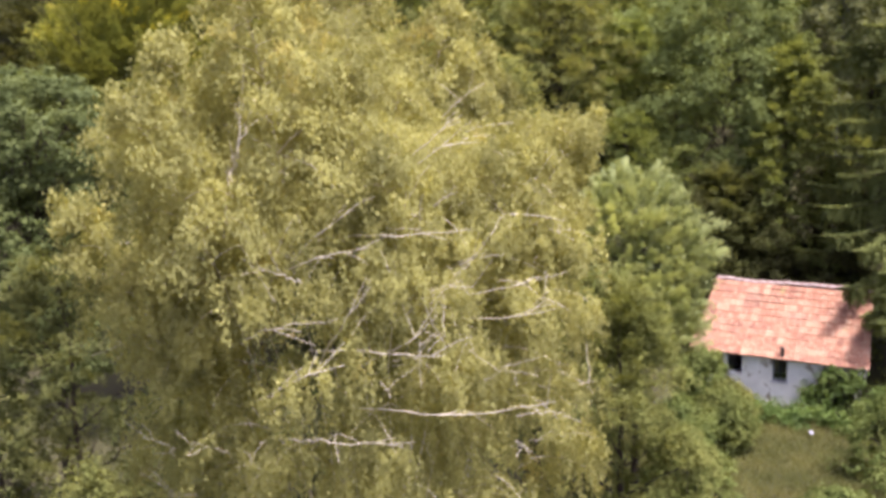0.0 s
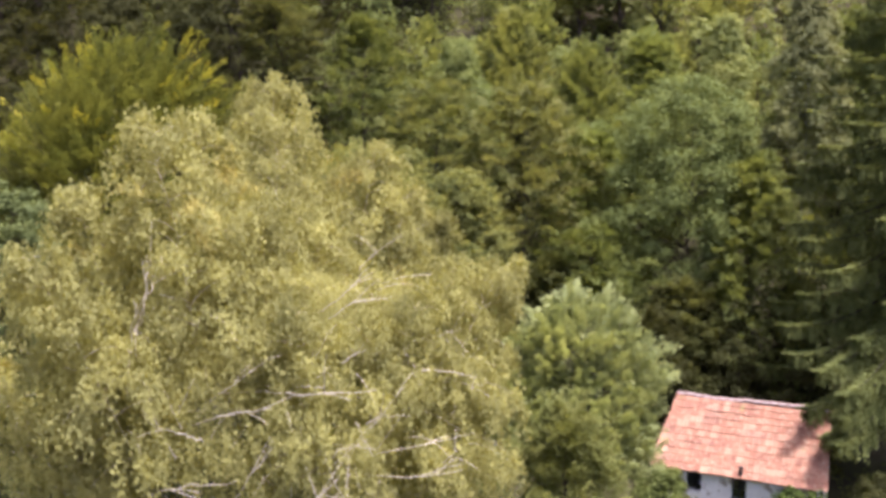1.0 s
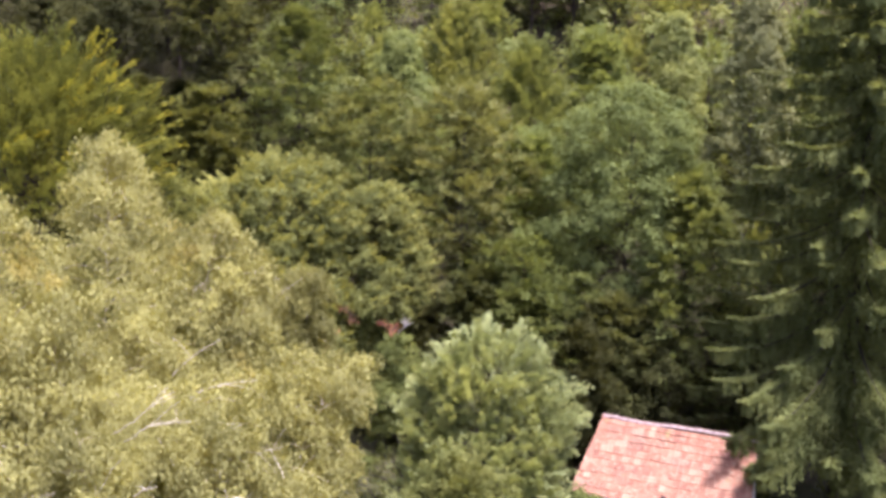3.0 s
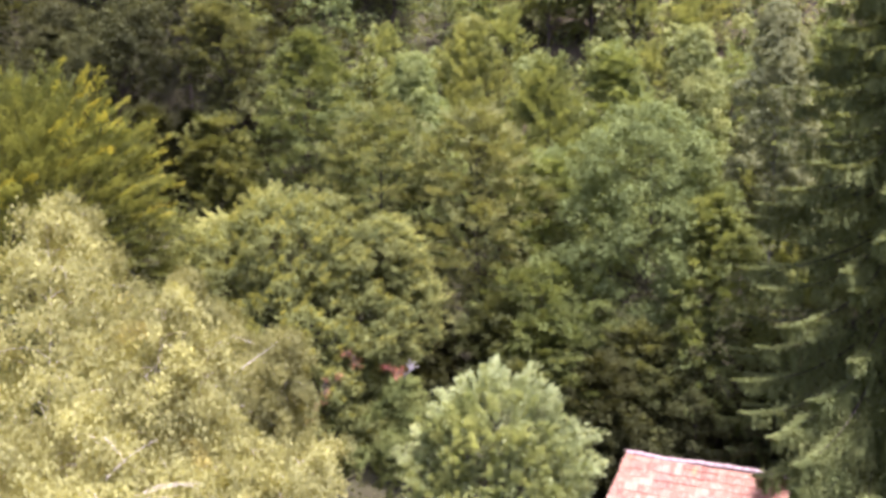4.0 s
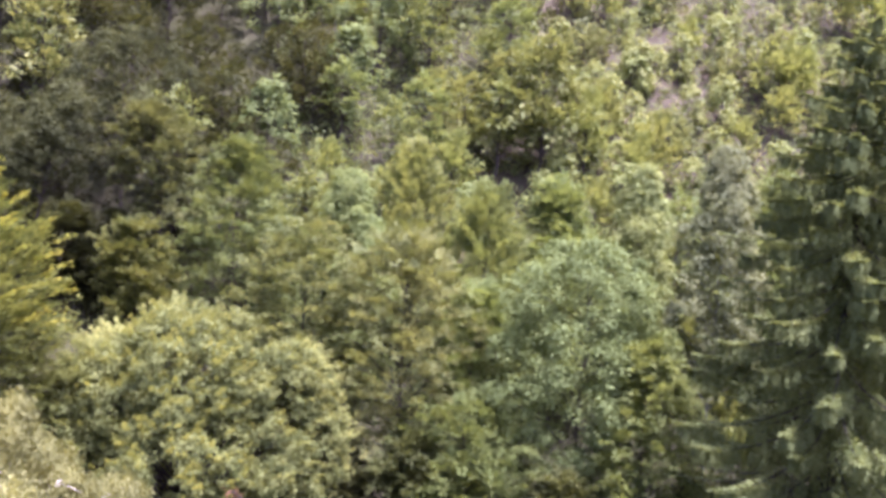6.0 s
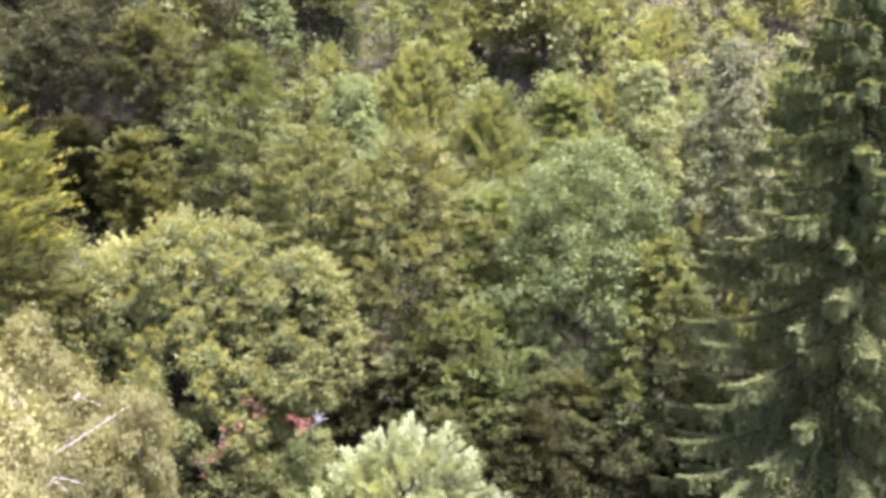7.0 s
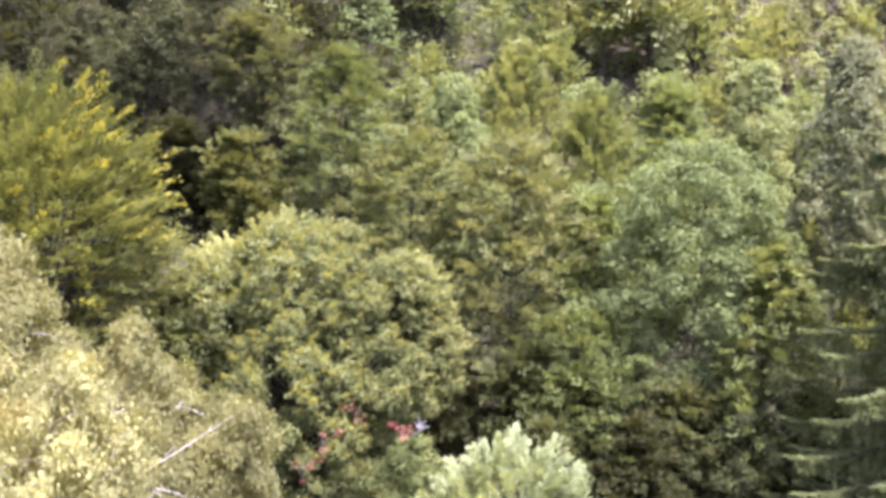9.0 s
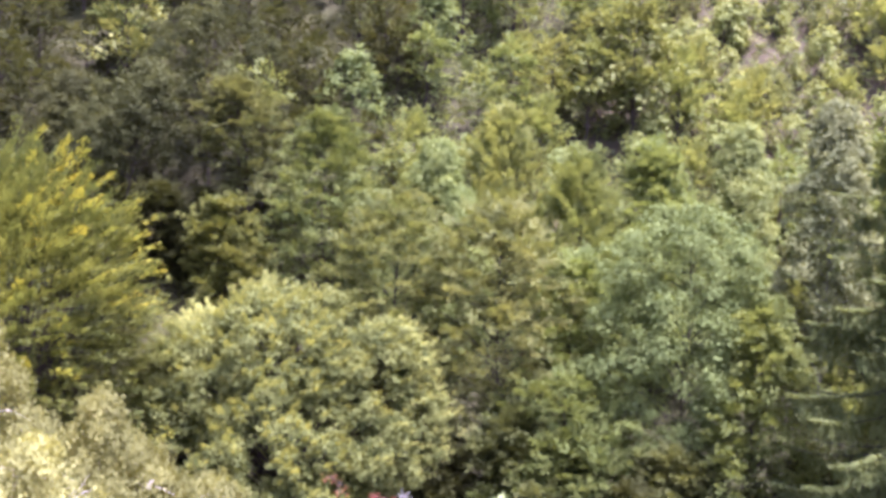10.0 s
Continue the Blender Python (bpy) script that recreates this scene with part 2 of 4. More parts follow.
def blob_leaves(rng, centre, normal, radius, flat, count, size, corners=4, droop=0.2):
    """Leaves in flattened tufts: count in each tuft, denser near the skin."""
    c = np.repeat(centre, count, 0)
    nrm = np.repeat(normal, count, 0)
    r = np.repeat(radius, count)
    u = unit(rng.normal(size=c.shape))
    off = u * (r * rng.random(len(c)) ** 0.45)[:, None]
    off -= nrm * (np.sum(off * nrm, 1) * (1 - flat))[:, None]
    up = unit(unit(off) * 0.8 + nrm * 0.35 + UP * 0.3 + 0.25 * rng.normal(size=c.shape))
    way = unit(off) * 0.5 + rng.normal(size=c.shape) - droop * UP
    way -= up * np.sum(way * up, 1)[:, None] * 0.85
    L = size * rng.uniform(0.65, 1.35, len(c))
    return leaf_cards(c + off, way, up, L, L * rng.uniform(0.55, 0.8, len(c)), corners)


def spray_leaves(rng, start, way, length, width, count, size, corners=4, loose=1.0):
    """Leaves along feathery flat sprays that taper to their tips."""
    s = np.repeat(start, count, 0)
    w = np.repeat(unit(way), count, 0)
    l = np.repeat(length, count)
    side = unit(np.cross(w, UP) + 1e-6)
    lift = np.cross(side, w)
    t = rng.random(len(s)) ** 0.85
    half = width * (1 - 0.85 * t) * np.repeat(length, count) * rng.choice((-1, 1), len(s)) * rng.random(len(s)) ** 0.7
    pos = s + w * (t * l)[:, None] + side * half[:, None] + lift * (rng.normal(0, 0.07, len(s)) * l)[:, None] - UP * (0.18 * t * t * l)[:, None]
    dirs = w + side * np.sign(half)[:, None] * 0.7 * loose + 0.45 * loose * rng.normal(size=s.shape)
    up = unit(lift + 0.15 * w + 0.24 * rng.normal(size=s.shape))
    L = size * rng.uniform(0.65, 1.35, len(s))
    return leaf_cards(pos, dirs, up, L, L * rng.uniform(0.5, 0.75, len(s)), corners)


def crown_lobes(rng, radius, low, high, lobes, size, profile, lean=(0, 0)):
    """Lobes of a crown, spread over its outline: places, outward ways and radii. profile: (height 0..1, radius 0..1)."""
    hs, rs = zip(*profile)
    k = np.arange(lobes)
    h = ((k + 0.5 * rng.random(lobes)) / lobes) ** 0.85
    ang = k * 2.399963 + rng.normal(0, 0.35, lobes)
    r = np.interp(h, hs, rs) * radius * rng.uniform(0.82, 1.12, lobes)
    r = np.where(k % 4 == 3, r * rng.uniform(0.35, 0.75, lobes), r)  # some fill the inside
    size = size * rng.uniform(0.7, 1.3, lobes)
    inner = np.maximum(r - 0.75 * size, r * 0.15)
    c = np.stack([np.cos(ang) * inner + lean[0] * h, np.sin(ang) * inner + lean[1] * h, low + (high - low) * h - size * 0.35], 1)
    out = unit(np.stack([np.cos(ang), np.sin(ang), 0.15 + 1.3 * (h - 0.35)], 1))
    return c, out, size


def dome_lobes(rng, domes, base, size, gap):
    """Lobes over the outer skin of several overlapping domes (x, y, z, radius), given in the world."""
    c, out = [], []
    D = np.array(domes, float) - (*base, 0.0)
    for i, d in enumerate(D):
        n = max(4, int(12.6 * d[3] ** 2 / gap ** 2))
        k = np.arange(n) + 0.5
        h = 1 - 2 * k / n
        a = k * 2.399963 + rng.normal(0, 0.2, n)
        u = np.stack([np.cos(a) * np.sqrt(1 - h * h), np.sin(a) * np.sqrt(1 - h * h), h], 1)
        p = d[:3] + u * ((d[3] - 0.6 * size) * rng.uniform(0.85, 1.1, n))[:, None]
        free = u[:, 2] > -0.6
        for j, o in enumerate(D):
            if j != i:
                free &= np.linalg.norm(p - o[:3], axis=1) > o[3] - 0.9 * size
        c.append(p[free])
        out.append(u[free])
    c, out = np.concatenate(c), unit(np.concatenate(out) + (0, 0, 0.25))
    return c, out, size * rng.uniform(0.65, 1.3, len(c))


ROUND = ((0, 0.55), (0.2, 0.9), (0.45, 1.0), (0.7, 0.85), (0.88, 0.55), (1, 0.18))
DOME = ((0, 0.7), (0.2, 0.95), (0.45, 1.0), (0.7, 0.95), (0.88, 0.72), (1, 0.3))
BROAD = ((0, 0.6), (0.2, 0.9), (0.45, 1.0), (0.72, 1.0), (0.9, 0.86), (1, 0.4))
EGG = ((0, 0.7), (0.25, 1.0), (0.5, 0.95), (0.78, 0.62), (1, 0.15))
SLIM = ((0, 0.6), (0.3, 1.0), (0.65, 0.8), (1, 0.2))


def foliage(rng, style, lobes, tufts, per, tuft, leaf, corners, rear=1.0):
    """Leaves over all lobes, and where their tufts sit."""
    c, out, size = lobes
    n = len(c)
    C, O, S = (np.repeat(a, tufts, 0) for a in (c, out, size))
    u = unit(rng.normal(size=C.shape) + 0.7 * O + 0.35 * UP)
    every = C + u * (S * rng.uniform(0.6, 1.05, len(S)))[:, None]
    keep = (every[:, 1] < 0.3 * np.abs(every[:, 1]).max()) | (rng.random(len(S)) < rear)  # the rear of a crown may be thinner
    seat, C, O, S, u = every[keep], C[keep], O[keep], S[keep], u[keep]
    if style == "blob":
        nrm = unit(0.5 * u + 0.6 * UP + 0.25 * rng.normal(size=C.shape))
        v, f = blob_leaves(rng, seat, nrm, tuft * rng.uniform(0.6, 1.35, len(S)), 0.5, per, leaf, corners)
    elif style == "plume":
        way = unit(0.75 * u + 0.75 * UP + 0.4 * O + 0.2 * rng.normal(size=C.shape))
        v, f = spray_leaves(rng, seat - way * tuft * 0.6, way, tuft * 2.0 * rng.uniform(0.6, 1.4, len(S)), 0.26, per, leaf, corners)
    else:
        way = unit(u * (1, 1, 0.35) + 0.25 * O + 0.22 * rng.normal(size=C.shape) + 0.12 * UP)
        v, f = spray_leaves(rng, seat - way * tuft * 0.7, way, tuft * 1.9 * rng.uniform(0.6, 1.35, len(S)), 0.42, per, leaf, corners)
    return v, f, every


def broad_tree(name, base, top, radius, leaves, label, style="blob", profile=ROUND, crown_from=0.3, lobes=26, size=0.34, tufts=16, per=55,
               tuft=0.5, leaf=0.14, bark=BARK, corners=4, seed=0, lean=(0, 0), group="", category="tree", stem=None, twigs=2, sides=5, tips=None, rear=0.5, tip=(0.26, 2.7, "bright yellow young shoots"), domes=None, gap=1.0):
    """A broadleaf tree: a tapered trunk with limbs and twigs, and a crown of many small leaves."""
    rng = np.random.default_rng(seed)
    ob = thing(name, base, label, category, group)
    H = top - base[2]
    low = H * crown_from
    L = crown_lobes(rng, radius, low + radius * size * 0.5, H, lobes, radius * size, profile, lean)
    if domes:
        L = dome_lobes(rng, domes, base, size, gap)
    v, f, seat = foliage(rng, style, L, tufts, per, tuft, leaf, corners, rear)
    wood = Tubes()
    r0 = stem or 0.012 * H + 0.04
    spine = bend((0, 0, -0.3), (lean[0] * 0.8, lean[1] * 0.8, H * 0.93), 0, rng, 9, 0.025)
    wood.add(spine, np.linspace(r0, r0 * 0.12, 9), 8)
    for i, c in enumerate(L[0]):
        at = max(0.12, min(0.85, (c[2] - np.hypot(c[0], c[1]) * 0.7) / H))
        foot = np.array([np.interp(at, np.linspace(0, 0.93, 9), spine[:, a]) for a in range(3)])
        rl = r0 * (1 - at) * 0.38 + 0.01
        wood.add(bend(foot, c, 0.06, rng), np.linspace(rl, rl * 0.35, 6), sides)
        for s in seat[i * tufts:i * tufts + twigs]:
            wood.add(bend(c, s, 0.05, rng, 4), np.linspace(rl * 0.35, 0.008, 4), 3)
    part("trunk", wood.mesh("trunk"), bark, ob)
    part("crown", quick_mesh("crown", v, f), leaves, ob)
    if tips:  # bright young shoots, most of them high on the sunny side
        s = seat[rng.random(len(seat)) < np.clip((seat[:, 2] / H - 0.4) * tip[0] + 0.08 * tip[0] * (seat[:, 0] > 0), 0, 1)]
        out = unit(s * (1, 1, 0) + (0.25 * radius, 0, radius * 0.9) + rng.normal(0, 0.5, s.shape))
        v, f = spray_leaves(rng, s - out * tuft * 0.3, out, tuft * tip[1] * rng.uniform(0.6, 1.3, len(s)), 0.13 if tip[1] > 2 else 0.3, int(per * (1.6 if tip[1] > 2 else 0.5)), leaf, corners, 0.4)
        part("young_growth", quick_mesh("young_growth", v, f), tips, ob, tip[2])
    return ob


# ---- the ground: a flat valley floor and the hillside behind it ----
def hill(x, y):
    d = np.maximum(0.0, y - 55.0 - 2.0 * np.sin(np.asarray(x) * 0.09))
    z = 0.5 * np.where(d < 12, d * d / 24, d - 6) + 0.32 * np.maximum(0, d - 27)
    z = np.where(z > 150, 150 + (z - 150) * 0.1, z)
    bumps = 0.25 * np.sin(x * 0.31 + 1.3) * np.sin(y * 0.27) + 0.4 * np.sin(x * 0.11 + y * 0.07)
    return z + bumps * np.clip((y - 50) / 20, 0.25, 1.6)


def ground_sheet():
    xs = np.concatenate([np.linspace(-2500, -160, 14), np.linspace(-140, 160, 151), np.linspace(180, 2500, 14)])
    ys = np.concatenate([np.linspace(-2500, -80, 14), np.linspace(-60, 200, 131), np.linspace(220, 3000, 18)])
    X, Y = np.meshgrid(xs, ys)
    Z = hill(X, Y)
    n = len(xs)
    i = (np.arange(len(ys) - 1)[:, None] * n + np.arange(n - 1)[None]).ravel()
    me = quick_mesh("ground", np.stack([X, Y, Z], -1).reshape(-1, 3), np.stack([i, i + 1, i + n + 1, i + n], 1))
    me.materials.append(GROUND)
    me.materials.append(SOIL)
    mid = (X[:-1, :-1] + X[1:, 1:]).ravel() / 2, (Y[:-1, :-1] + Y[1:, 1:]).ravel() / 2
    bare = (mid[0] > 12 + 5 * np.sin(mid[1] * 0.13)) & (mid[1] > 87) & (mid[1] < 200)
    me.polygons.foreach_set("material_index", bare.astype(np.int32))
    me.shade_smooth()
    tagged(new("ground", me), "leaf-littered forest floor with bare brown soil", "ground", kind="structure")


ground_sheet()


def on(x, y, dz=0.0):
    return (x, y, float(hill(x, y)) + dz)


# ---- the old house ----
HX = pose(16.0, 50.3, 0.0, 0, 0, -26.6)  # x along the ridge, y away from the meadow
RUN, EAVE, RIDGE, HALF = 2.8, 2.45, 5.2, 3.55


def box(bm, x0, x1, y0, y1, z0, z1, bevel=0.0):
    m = Matrix.Translation(((x0 + x1) / 2, (y0 + y1) / 2, (z0 + z1) / 2)) @ Matrix.Diagonal((x1 - x0, y1 - y0, z1 - z0, 1))
    made = bmesh.ops.create_cube(bm, size=1, matrix=m)
    if bevel:
        bmesh.ops.bevel(bm, geom=list({e for v in made["verts"] for e in v.link_edges}), offset=bevel, segments=2, affect="EDGES")


def boxed(*args, bevel=0.0):
    bm = bmesh.new()
    box(bm, *args, bevel=bevel)
    return bm


def house():
    ob = thing("old_house", HX, "small white plastered cottage with a worn red tile roof", "house")
    # front wall, pieced round the window and the dark hatch under the eave
    t, w = 0.4, 3.3
    bm = bmesh.new()
    y0 = -2.45
    win, gap = (-0.32, 0.32, 1.25, 2.3), (-2.45, -1.72, 1.35, 2.35)
    box(bm, -w, gap[0], y0, y0 + t, -0.4, 2.62)
    box(bm, gap[0], gap[1], y0, y0 + t, -0.4, gap[2])
    box(bm, gap[0], gap[1], y0, y0 + t, gap[3], 2.62)
    box(bm, gap[1], win[0], y0, y0 + t, -0.4, 2.62)
    box(bm, win[0], win[1], y0, y0 + t, -0.4, win[2])
    box(bm, win[0], win[1], y0, y0 + t, win[3], 2.62)
    box(bm, win[1], w, y0, y0 + t, -0.4, 2.62)
    part("front_wall", bm, PLASTER, ob, "flaking white lime-plastered wall")
    part("back_wall", boxed(-w, w, 2.05, 2.45, -0.4, 2.62), PLASTER, ob)
    for s in (-1, 1):
        bm = bmesh.new()
        x0, x1 = (w - t, w) if s > 0 else (-w, -w + t)
        pts = [(-2.05, -0.4), (2.05, -0.4), (2.05, 2.85), (0, 4.95), (-2.05, 2.85)]
        a = [bm.verts.new((x0, p, q)) for p, q in pts]
        b = [bm.verts.new((x1, p, q)) for p, q in pts]
        bm.faces.new(a[::-1])
        bm.faces.new(b)
        for i in range(5):
            bm.faces.new((a[i], a[(i + 1) % 5], b[(i + 1) % 5], b[i]))
        bmesh.ops.recalc_face_normals(bm, faces=bm.faces)
        part("gable_wall", bm, PLASTER, ob)
    window = part("window", boxed(win[0], win[1], y0 + 0.10, y0 + 0.12, win[2], win[3]), GLASS, ob, "small dark window")
    bm = bmesh.new()
    for q in ((win[0], win[0] + 0.06, win[2], win[3]), (win[1] - 0.06, win[1], win[2], win[3]), (win[0] + 0.06, win[1] - 0.06, win[2], win[2] + 0.06),
              (win[0] + 0.06, win[1] - 0.06, win[3] - 0.06, win[3]), (-0.025, 0.025, win[2] + 0.06, win[3] - 0.06)):
        box(bm, q[0], q[1], y0 + 0.05, y0 + 0.098, q[2], q[3])
    part("window_frame", bm, DARK_PAINT, window, "dark painted window frame")
    part("window_sill", boxed(win[0] - 0.08, win[1] + 0.08, y0 - 0.06, y0 + 0.098, win[2] - 0.07, win[2] - 0.003, bevel=0.01), STONE, window)
    part("post", boxed(gap[0] - 0.16, gap[0] - 0.02, y0 - 0.12, y0 - 0.003, -0.3, 2.5, bevel=0.01), PLASTER, ob, "whitewashed post")
    # roof boards and battens below the tiles
    ang = math.atan2(RIDGE - EAVE, RUN)
    slope = math.hypot(RUN, RIDGE - EAVE)
    for s in (-1, 1):
        bm = bmesh.new()
        box(bm, -HALF + 0.05, HALF - 0.05, -slope + 0.03, -0.02, -0.09, -0.04)
        part("roof_boards", bm, WOOD, ob, m=pose(0, 0, RIDGE, 0, 0, 0 if s < 0 else 180) @ pose(0, 0, 0, math.degrees(ang), 0, 0))
    for i in range(9):
        x = -3.2 + i * 0.8
        part("rafter", boxed(x - 0.05, x + 0.05, -slope + 0.06, -0.1, -0.20, -0.093), WOOD, ob, m=pose(0, 0, RIDGE) @ pose(0, 0, 0, math.degrees(ang), 0, 0))
    pipe = Tubes()
    pipe.add([(0.12, -2.72, 2.35), (0.12, -2.72, 2.75), (0.12, -2.72, 2.98)], (0.08, 0.08, 0.08), 10)
    pipe.add([(0.12, -2.72, 2.98), (0.12, -2.72, 3.0), (0.12, -2.72, 3.06)], (0.12, 0.12, 0.01), 10)
    part("stove_pipe", pipe.mesh("stove_pipe"), IRON, ob, "short rusty stove pipe at the eave")
    return ob, ang, slope


HOUSE, ROOF_ANGLE, ROOF_SLOPE = house()


# ---- trees near the meadow ----
def birch(name, foot, label, peaks, skirt, shoots, boughs, per, leaves, seed):
    """A birch: leaders that end in peaks, arching boughs round each, and hanging twigs set with small leaves.
    peaks: the tip, how wide and how far down its boughs go. skirt: (height, radius) of the lower crown. Returns a function that adds a pale limb."""
    rng = np.random.default_rng(seed)
    foot = np.array(foot, float)
    ob = thing(name, tuple(foot), label, "tree")
    trunk, at, out, span = Tubes(), [], [], []
    trunk.add(bend((0, 0, -0.4), (0, 0, 6.0), 0, rng, 6, 0.02), np.linspace(0.30, 0.20, 6), 12)

    def bough(base, azimuth, reach, rise, hang):
        """One arching bough: a thin pale rod, and twigs hanging along its outer part."""
        o = np.array((math.cos(azimuth), math.sin(azimuth), 0.0))
        side = np.array((-o[1], o[0], 0.0))
        s = np.linspace(0, 1, 7)
        path = base + o * (s * reach)[:, None] + UP * (reach * (rise * s - (rise * 0.55 + 0.32) * s * s))[:, None] + side * (0.12 * reach * rng.normal() * s * s)[:, None]
        trunk.add(path, np.linspace(0.004 + 0.004 * reach, 0.002, 7), 3)
        n = int((9 + 26 * reach) * boughs)
        t = 0.12 + 0.92 * rng.random(n) ** 0.75
        p = np.stack([np.interp(t, s, path[:, a]) for a in range(3)], 1)
        off = rng.normal(0, 0.22, n) * reach * (1.1 - 0.5 * t)
        at.append(p + side * off[:, None] + UP * rng.normal(0.02, 0.10, n)[:, None])
        out.append(unit(o * (0.35 + 0.5 * t)[:, None] + side * (0.7 * np.sign(off) * np.minimum(np.abs(off) * 3, 1))[:, None]))
        span.append(hang * rng.uniform(0.35, 1.25, n))

    for tip, wide, drop in peaks:
        tip = np.array(tip) - foot
        start = rng.normal(0, 0.12, 3) * (1, 1, 0) + (0, 0, 0.4)
        path = bend(start, tip - UP * 0.25, 0.0, rng, 14, 0.012)
        path[:, :2] = start[:2] + (path[:, :2] - start[:2]) * (np.linspace(0, 1, 14)[:, None] ** 0.65)
        trunk.add(path, 0.004 + (0.04 + 0.004 * tip[2]) * np.linspace(1, 0, 14) ** 3.2, 7)
        n = int(6.4 * drop + 6)
        for k in range(n):
            down = 0.12 + drop * ((k + rng.random()) / n) ** 1.15
            reach = wide * (0.20 + 0.44 * down ** 0.8) * rng.uniform(0.7, 1.2)
            h = tip[2] - down - 0.12 * reach
            base = np.array([np.interp(h, path[:, 2], path[:, a]) for a in range(3)])
            bough(base, k * 2.399963 + tip[0] * 3, min(reach, 1.9), rng.uniform(0.6, 1.15), min(0.28 + 0.16 * down, 0.8))
    zs, rs = zip(*skirt)
    n = int(2.1 * np.mean(rs) * 2 * math.pi * (zs[-1] - zs[0]) / 1.3)
    for k in range(n):
        z = zs[0] + (zs[-1] - zs[0]) * ((k + rng.random()) / n) ** 0.8
        a = k * 2.399963 + rng.normal(0, 0.3)
        if math.sin(a) > 0.4 and z < 15 and k % 3:  # fewer on the rear
            continue
        r = np.interp(z, zs, rs) * rng.uniform(0.78, 1.12)
        reach = min(rng.uniform(0.9, 1.7), r * 0.8)
        bough(np.array((math.cos(a) * (r - reach), math.sin(a) * (r - reach), z - 0.1)), a + rng.normal(0, 0.5), reach, rng.uniform(0.3, 0.75), rng.uniform(0.5, 1.2))
    part("trunk", trunk.mesh("trunk"), BARK_BIRCH, ob)

    def limb(a, b, thick=0.03, inward=True):
        """A pale limb between two places of the world, carried on inward to the stem in one sweep."""
        a, b = np.array(a) - foot, np.array(b) - foot
        thick *= 0.24
        t = Tubes()
        if inward:
            root = a - unit(b - a) * rng.uniform(0.9, 1.6) - unit(a * (1, 1, 0)) * 1.1 - UP * 0.25
            s = np.linspace(0, 1, 14)[:, None]
            path = np.where(s < 0.5, root + (a - root) * s * 2, a + (b - a) * (s - 0.5) * 2)
            for _ in range(2):
                path[1:-1] = (path[:-2] + path[1:-1] * 2 + path[2:]) / 4
            path += rng.normal(0, 0.014, path.shape) + UP * 0.05 * np.sin(s * 5 + a[0])
        else:
            path = bend(a, b, rng.uniform(0.0, 0.06), rng, 14, 0.06)
        t.add(path, np.linspace(thick * 1.4, thick * 0.45, 14), 6)
        for q in range(2):
            p = path[rng.integers(6, 13)]
            t.add(bend(p, p + unit(b - a + rng.normal(0, 0.5, 3)) * rng.uniform(0.3, 0.8), 0.03, rng, 4), np.linspace(thick * 0.6, 0.004, 4), 4)
        part("limb", t.mesh("limb"), BARK_BIRCH, ob)

    for i in range(shoots):  # small pale shoots near the skin
        a = rng.uniform(math.pi * 1.1, 1.88 * math.pi)
        z = rng.uniform(zs[-1] - 8, zs[-1] + 0.3)
        r = np.interp(z, zs, rs) * rng.uniform(0.90, 1.02)
        p = np.array((math.cos(a) * r, math.sin(a) * r, z)) + foot
        w = unit(np.array((math.cos(a) * 0.8 + rng.normal(0, 0.5), -0.25, rng.uniform(0.0, 0.8))))
        limb(p, p + w * rng.uniform(0.3, 0.9), rng.uniform(0.02, 0.042), False)

    A, O, length = np.repeat(np.concatenate(at), per, 0), np.repeat(np.concatenate(out), per, 0), np.repeat(np.concatenate(span), per)
    n = len(A)
    t = rng.random(n) ** 0.9
    high = np.clip((A[:, 2] - 16.0) / 1.8, 0, 1)  # the topmost twigs reach out before they droop
    pos = A + O * ((0.20 + 0.35 * high) * np.sqrt(t) * length)[:, None] + UP * (length * (1.3 * high * t * (1 - t) - t * (0.9 - 0.35 * high)))[:, None] + rng.normal(0, 0.050, (n, 3)) * (1 + 0.5 * high)[:, None]
    L = 0.057 * rng.uniform(0.7, 1.35, n)
    nrm = unit(O * 0.7 + UP * (np.where(t < 0.25, 0.4, 0.0) + 0.05 + 1.0 * np.clip((A[:, 2] - 12.5) / 6, 0, 1))[:, None] + rng.normal(size=pos.shape) * 0.28)
    v, f = leaf_cards(pos, np.cross(nrm, rng.normal(size=pos.shape)) * 0.5 - UP * 0.9, nrm, L * 1.15, L * 0.8, 3)
    part("crown", quick_mesh("crown", v, f), leaves, ob)
    return limb


limb = birch("birch_tree", (-1.7, 20.2, 0.0), "tall spreading birch with white limbs and drooping yellow-green foliage",
      (((-2.1, 23.4, 21.4), 1.15, 4.2), ((-3.2, 17.5, 21.05), 1.1, 4.2), ((-2.9, 19.7, 20.95), 1.0, 3.5), ((-4.35, 17.4, 20.05), 0.95, 3.4), ((-4.5, 15.6, 19.4), 0.85, 3.0),
       ((0.0, 22.8, 20.1), 1.1, 3.6), ((0.65, 23.0, 19.2), 1.05, 3.2), ((2.45, 20.4, 18.2), 1.05, 4.0), ((1.6, 21.4, 18.0), 1.0, 3.0), ((-1.8, 18.6, 19.6), 1.0, 3.2),
       ((-5.5, 18.0, 18.5), 1.0, 3.4), ((-5.9, 16.8, 17.6), 0.9, 3.0), ((-0.9, 20.6, 18.9), 1.0, 2.6), ((2.5, 22.3, 17.6), 1.0, 3.2), ((-1.0, 17.2, 18.3), 1.0, 2.6), ((0.9, 18.6, 17.9), 1.0, 3.0)),
      ((4.0, 2.2), (8.0, 3.6), (12.0, 4.2), (14.5, 4.3), (16.3, 4.0), (17.3, 3.2), (17.9, 2.0)), 64, 0.54, 36, LEAF_BIRCH, 11)
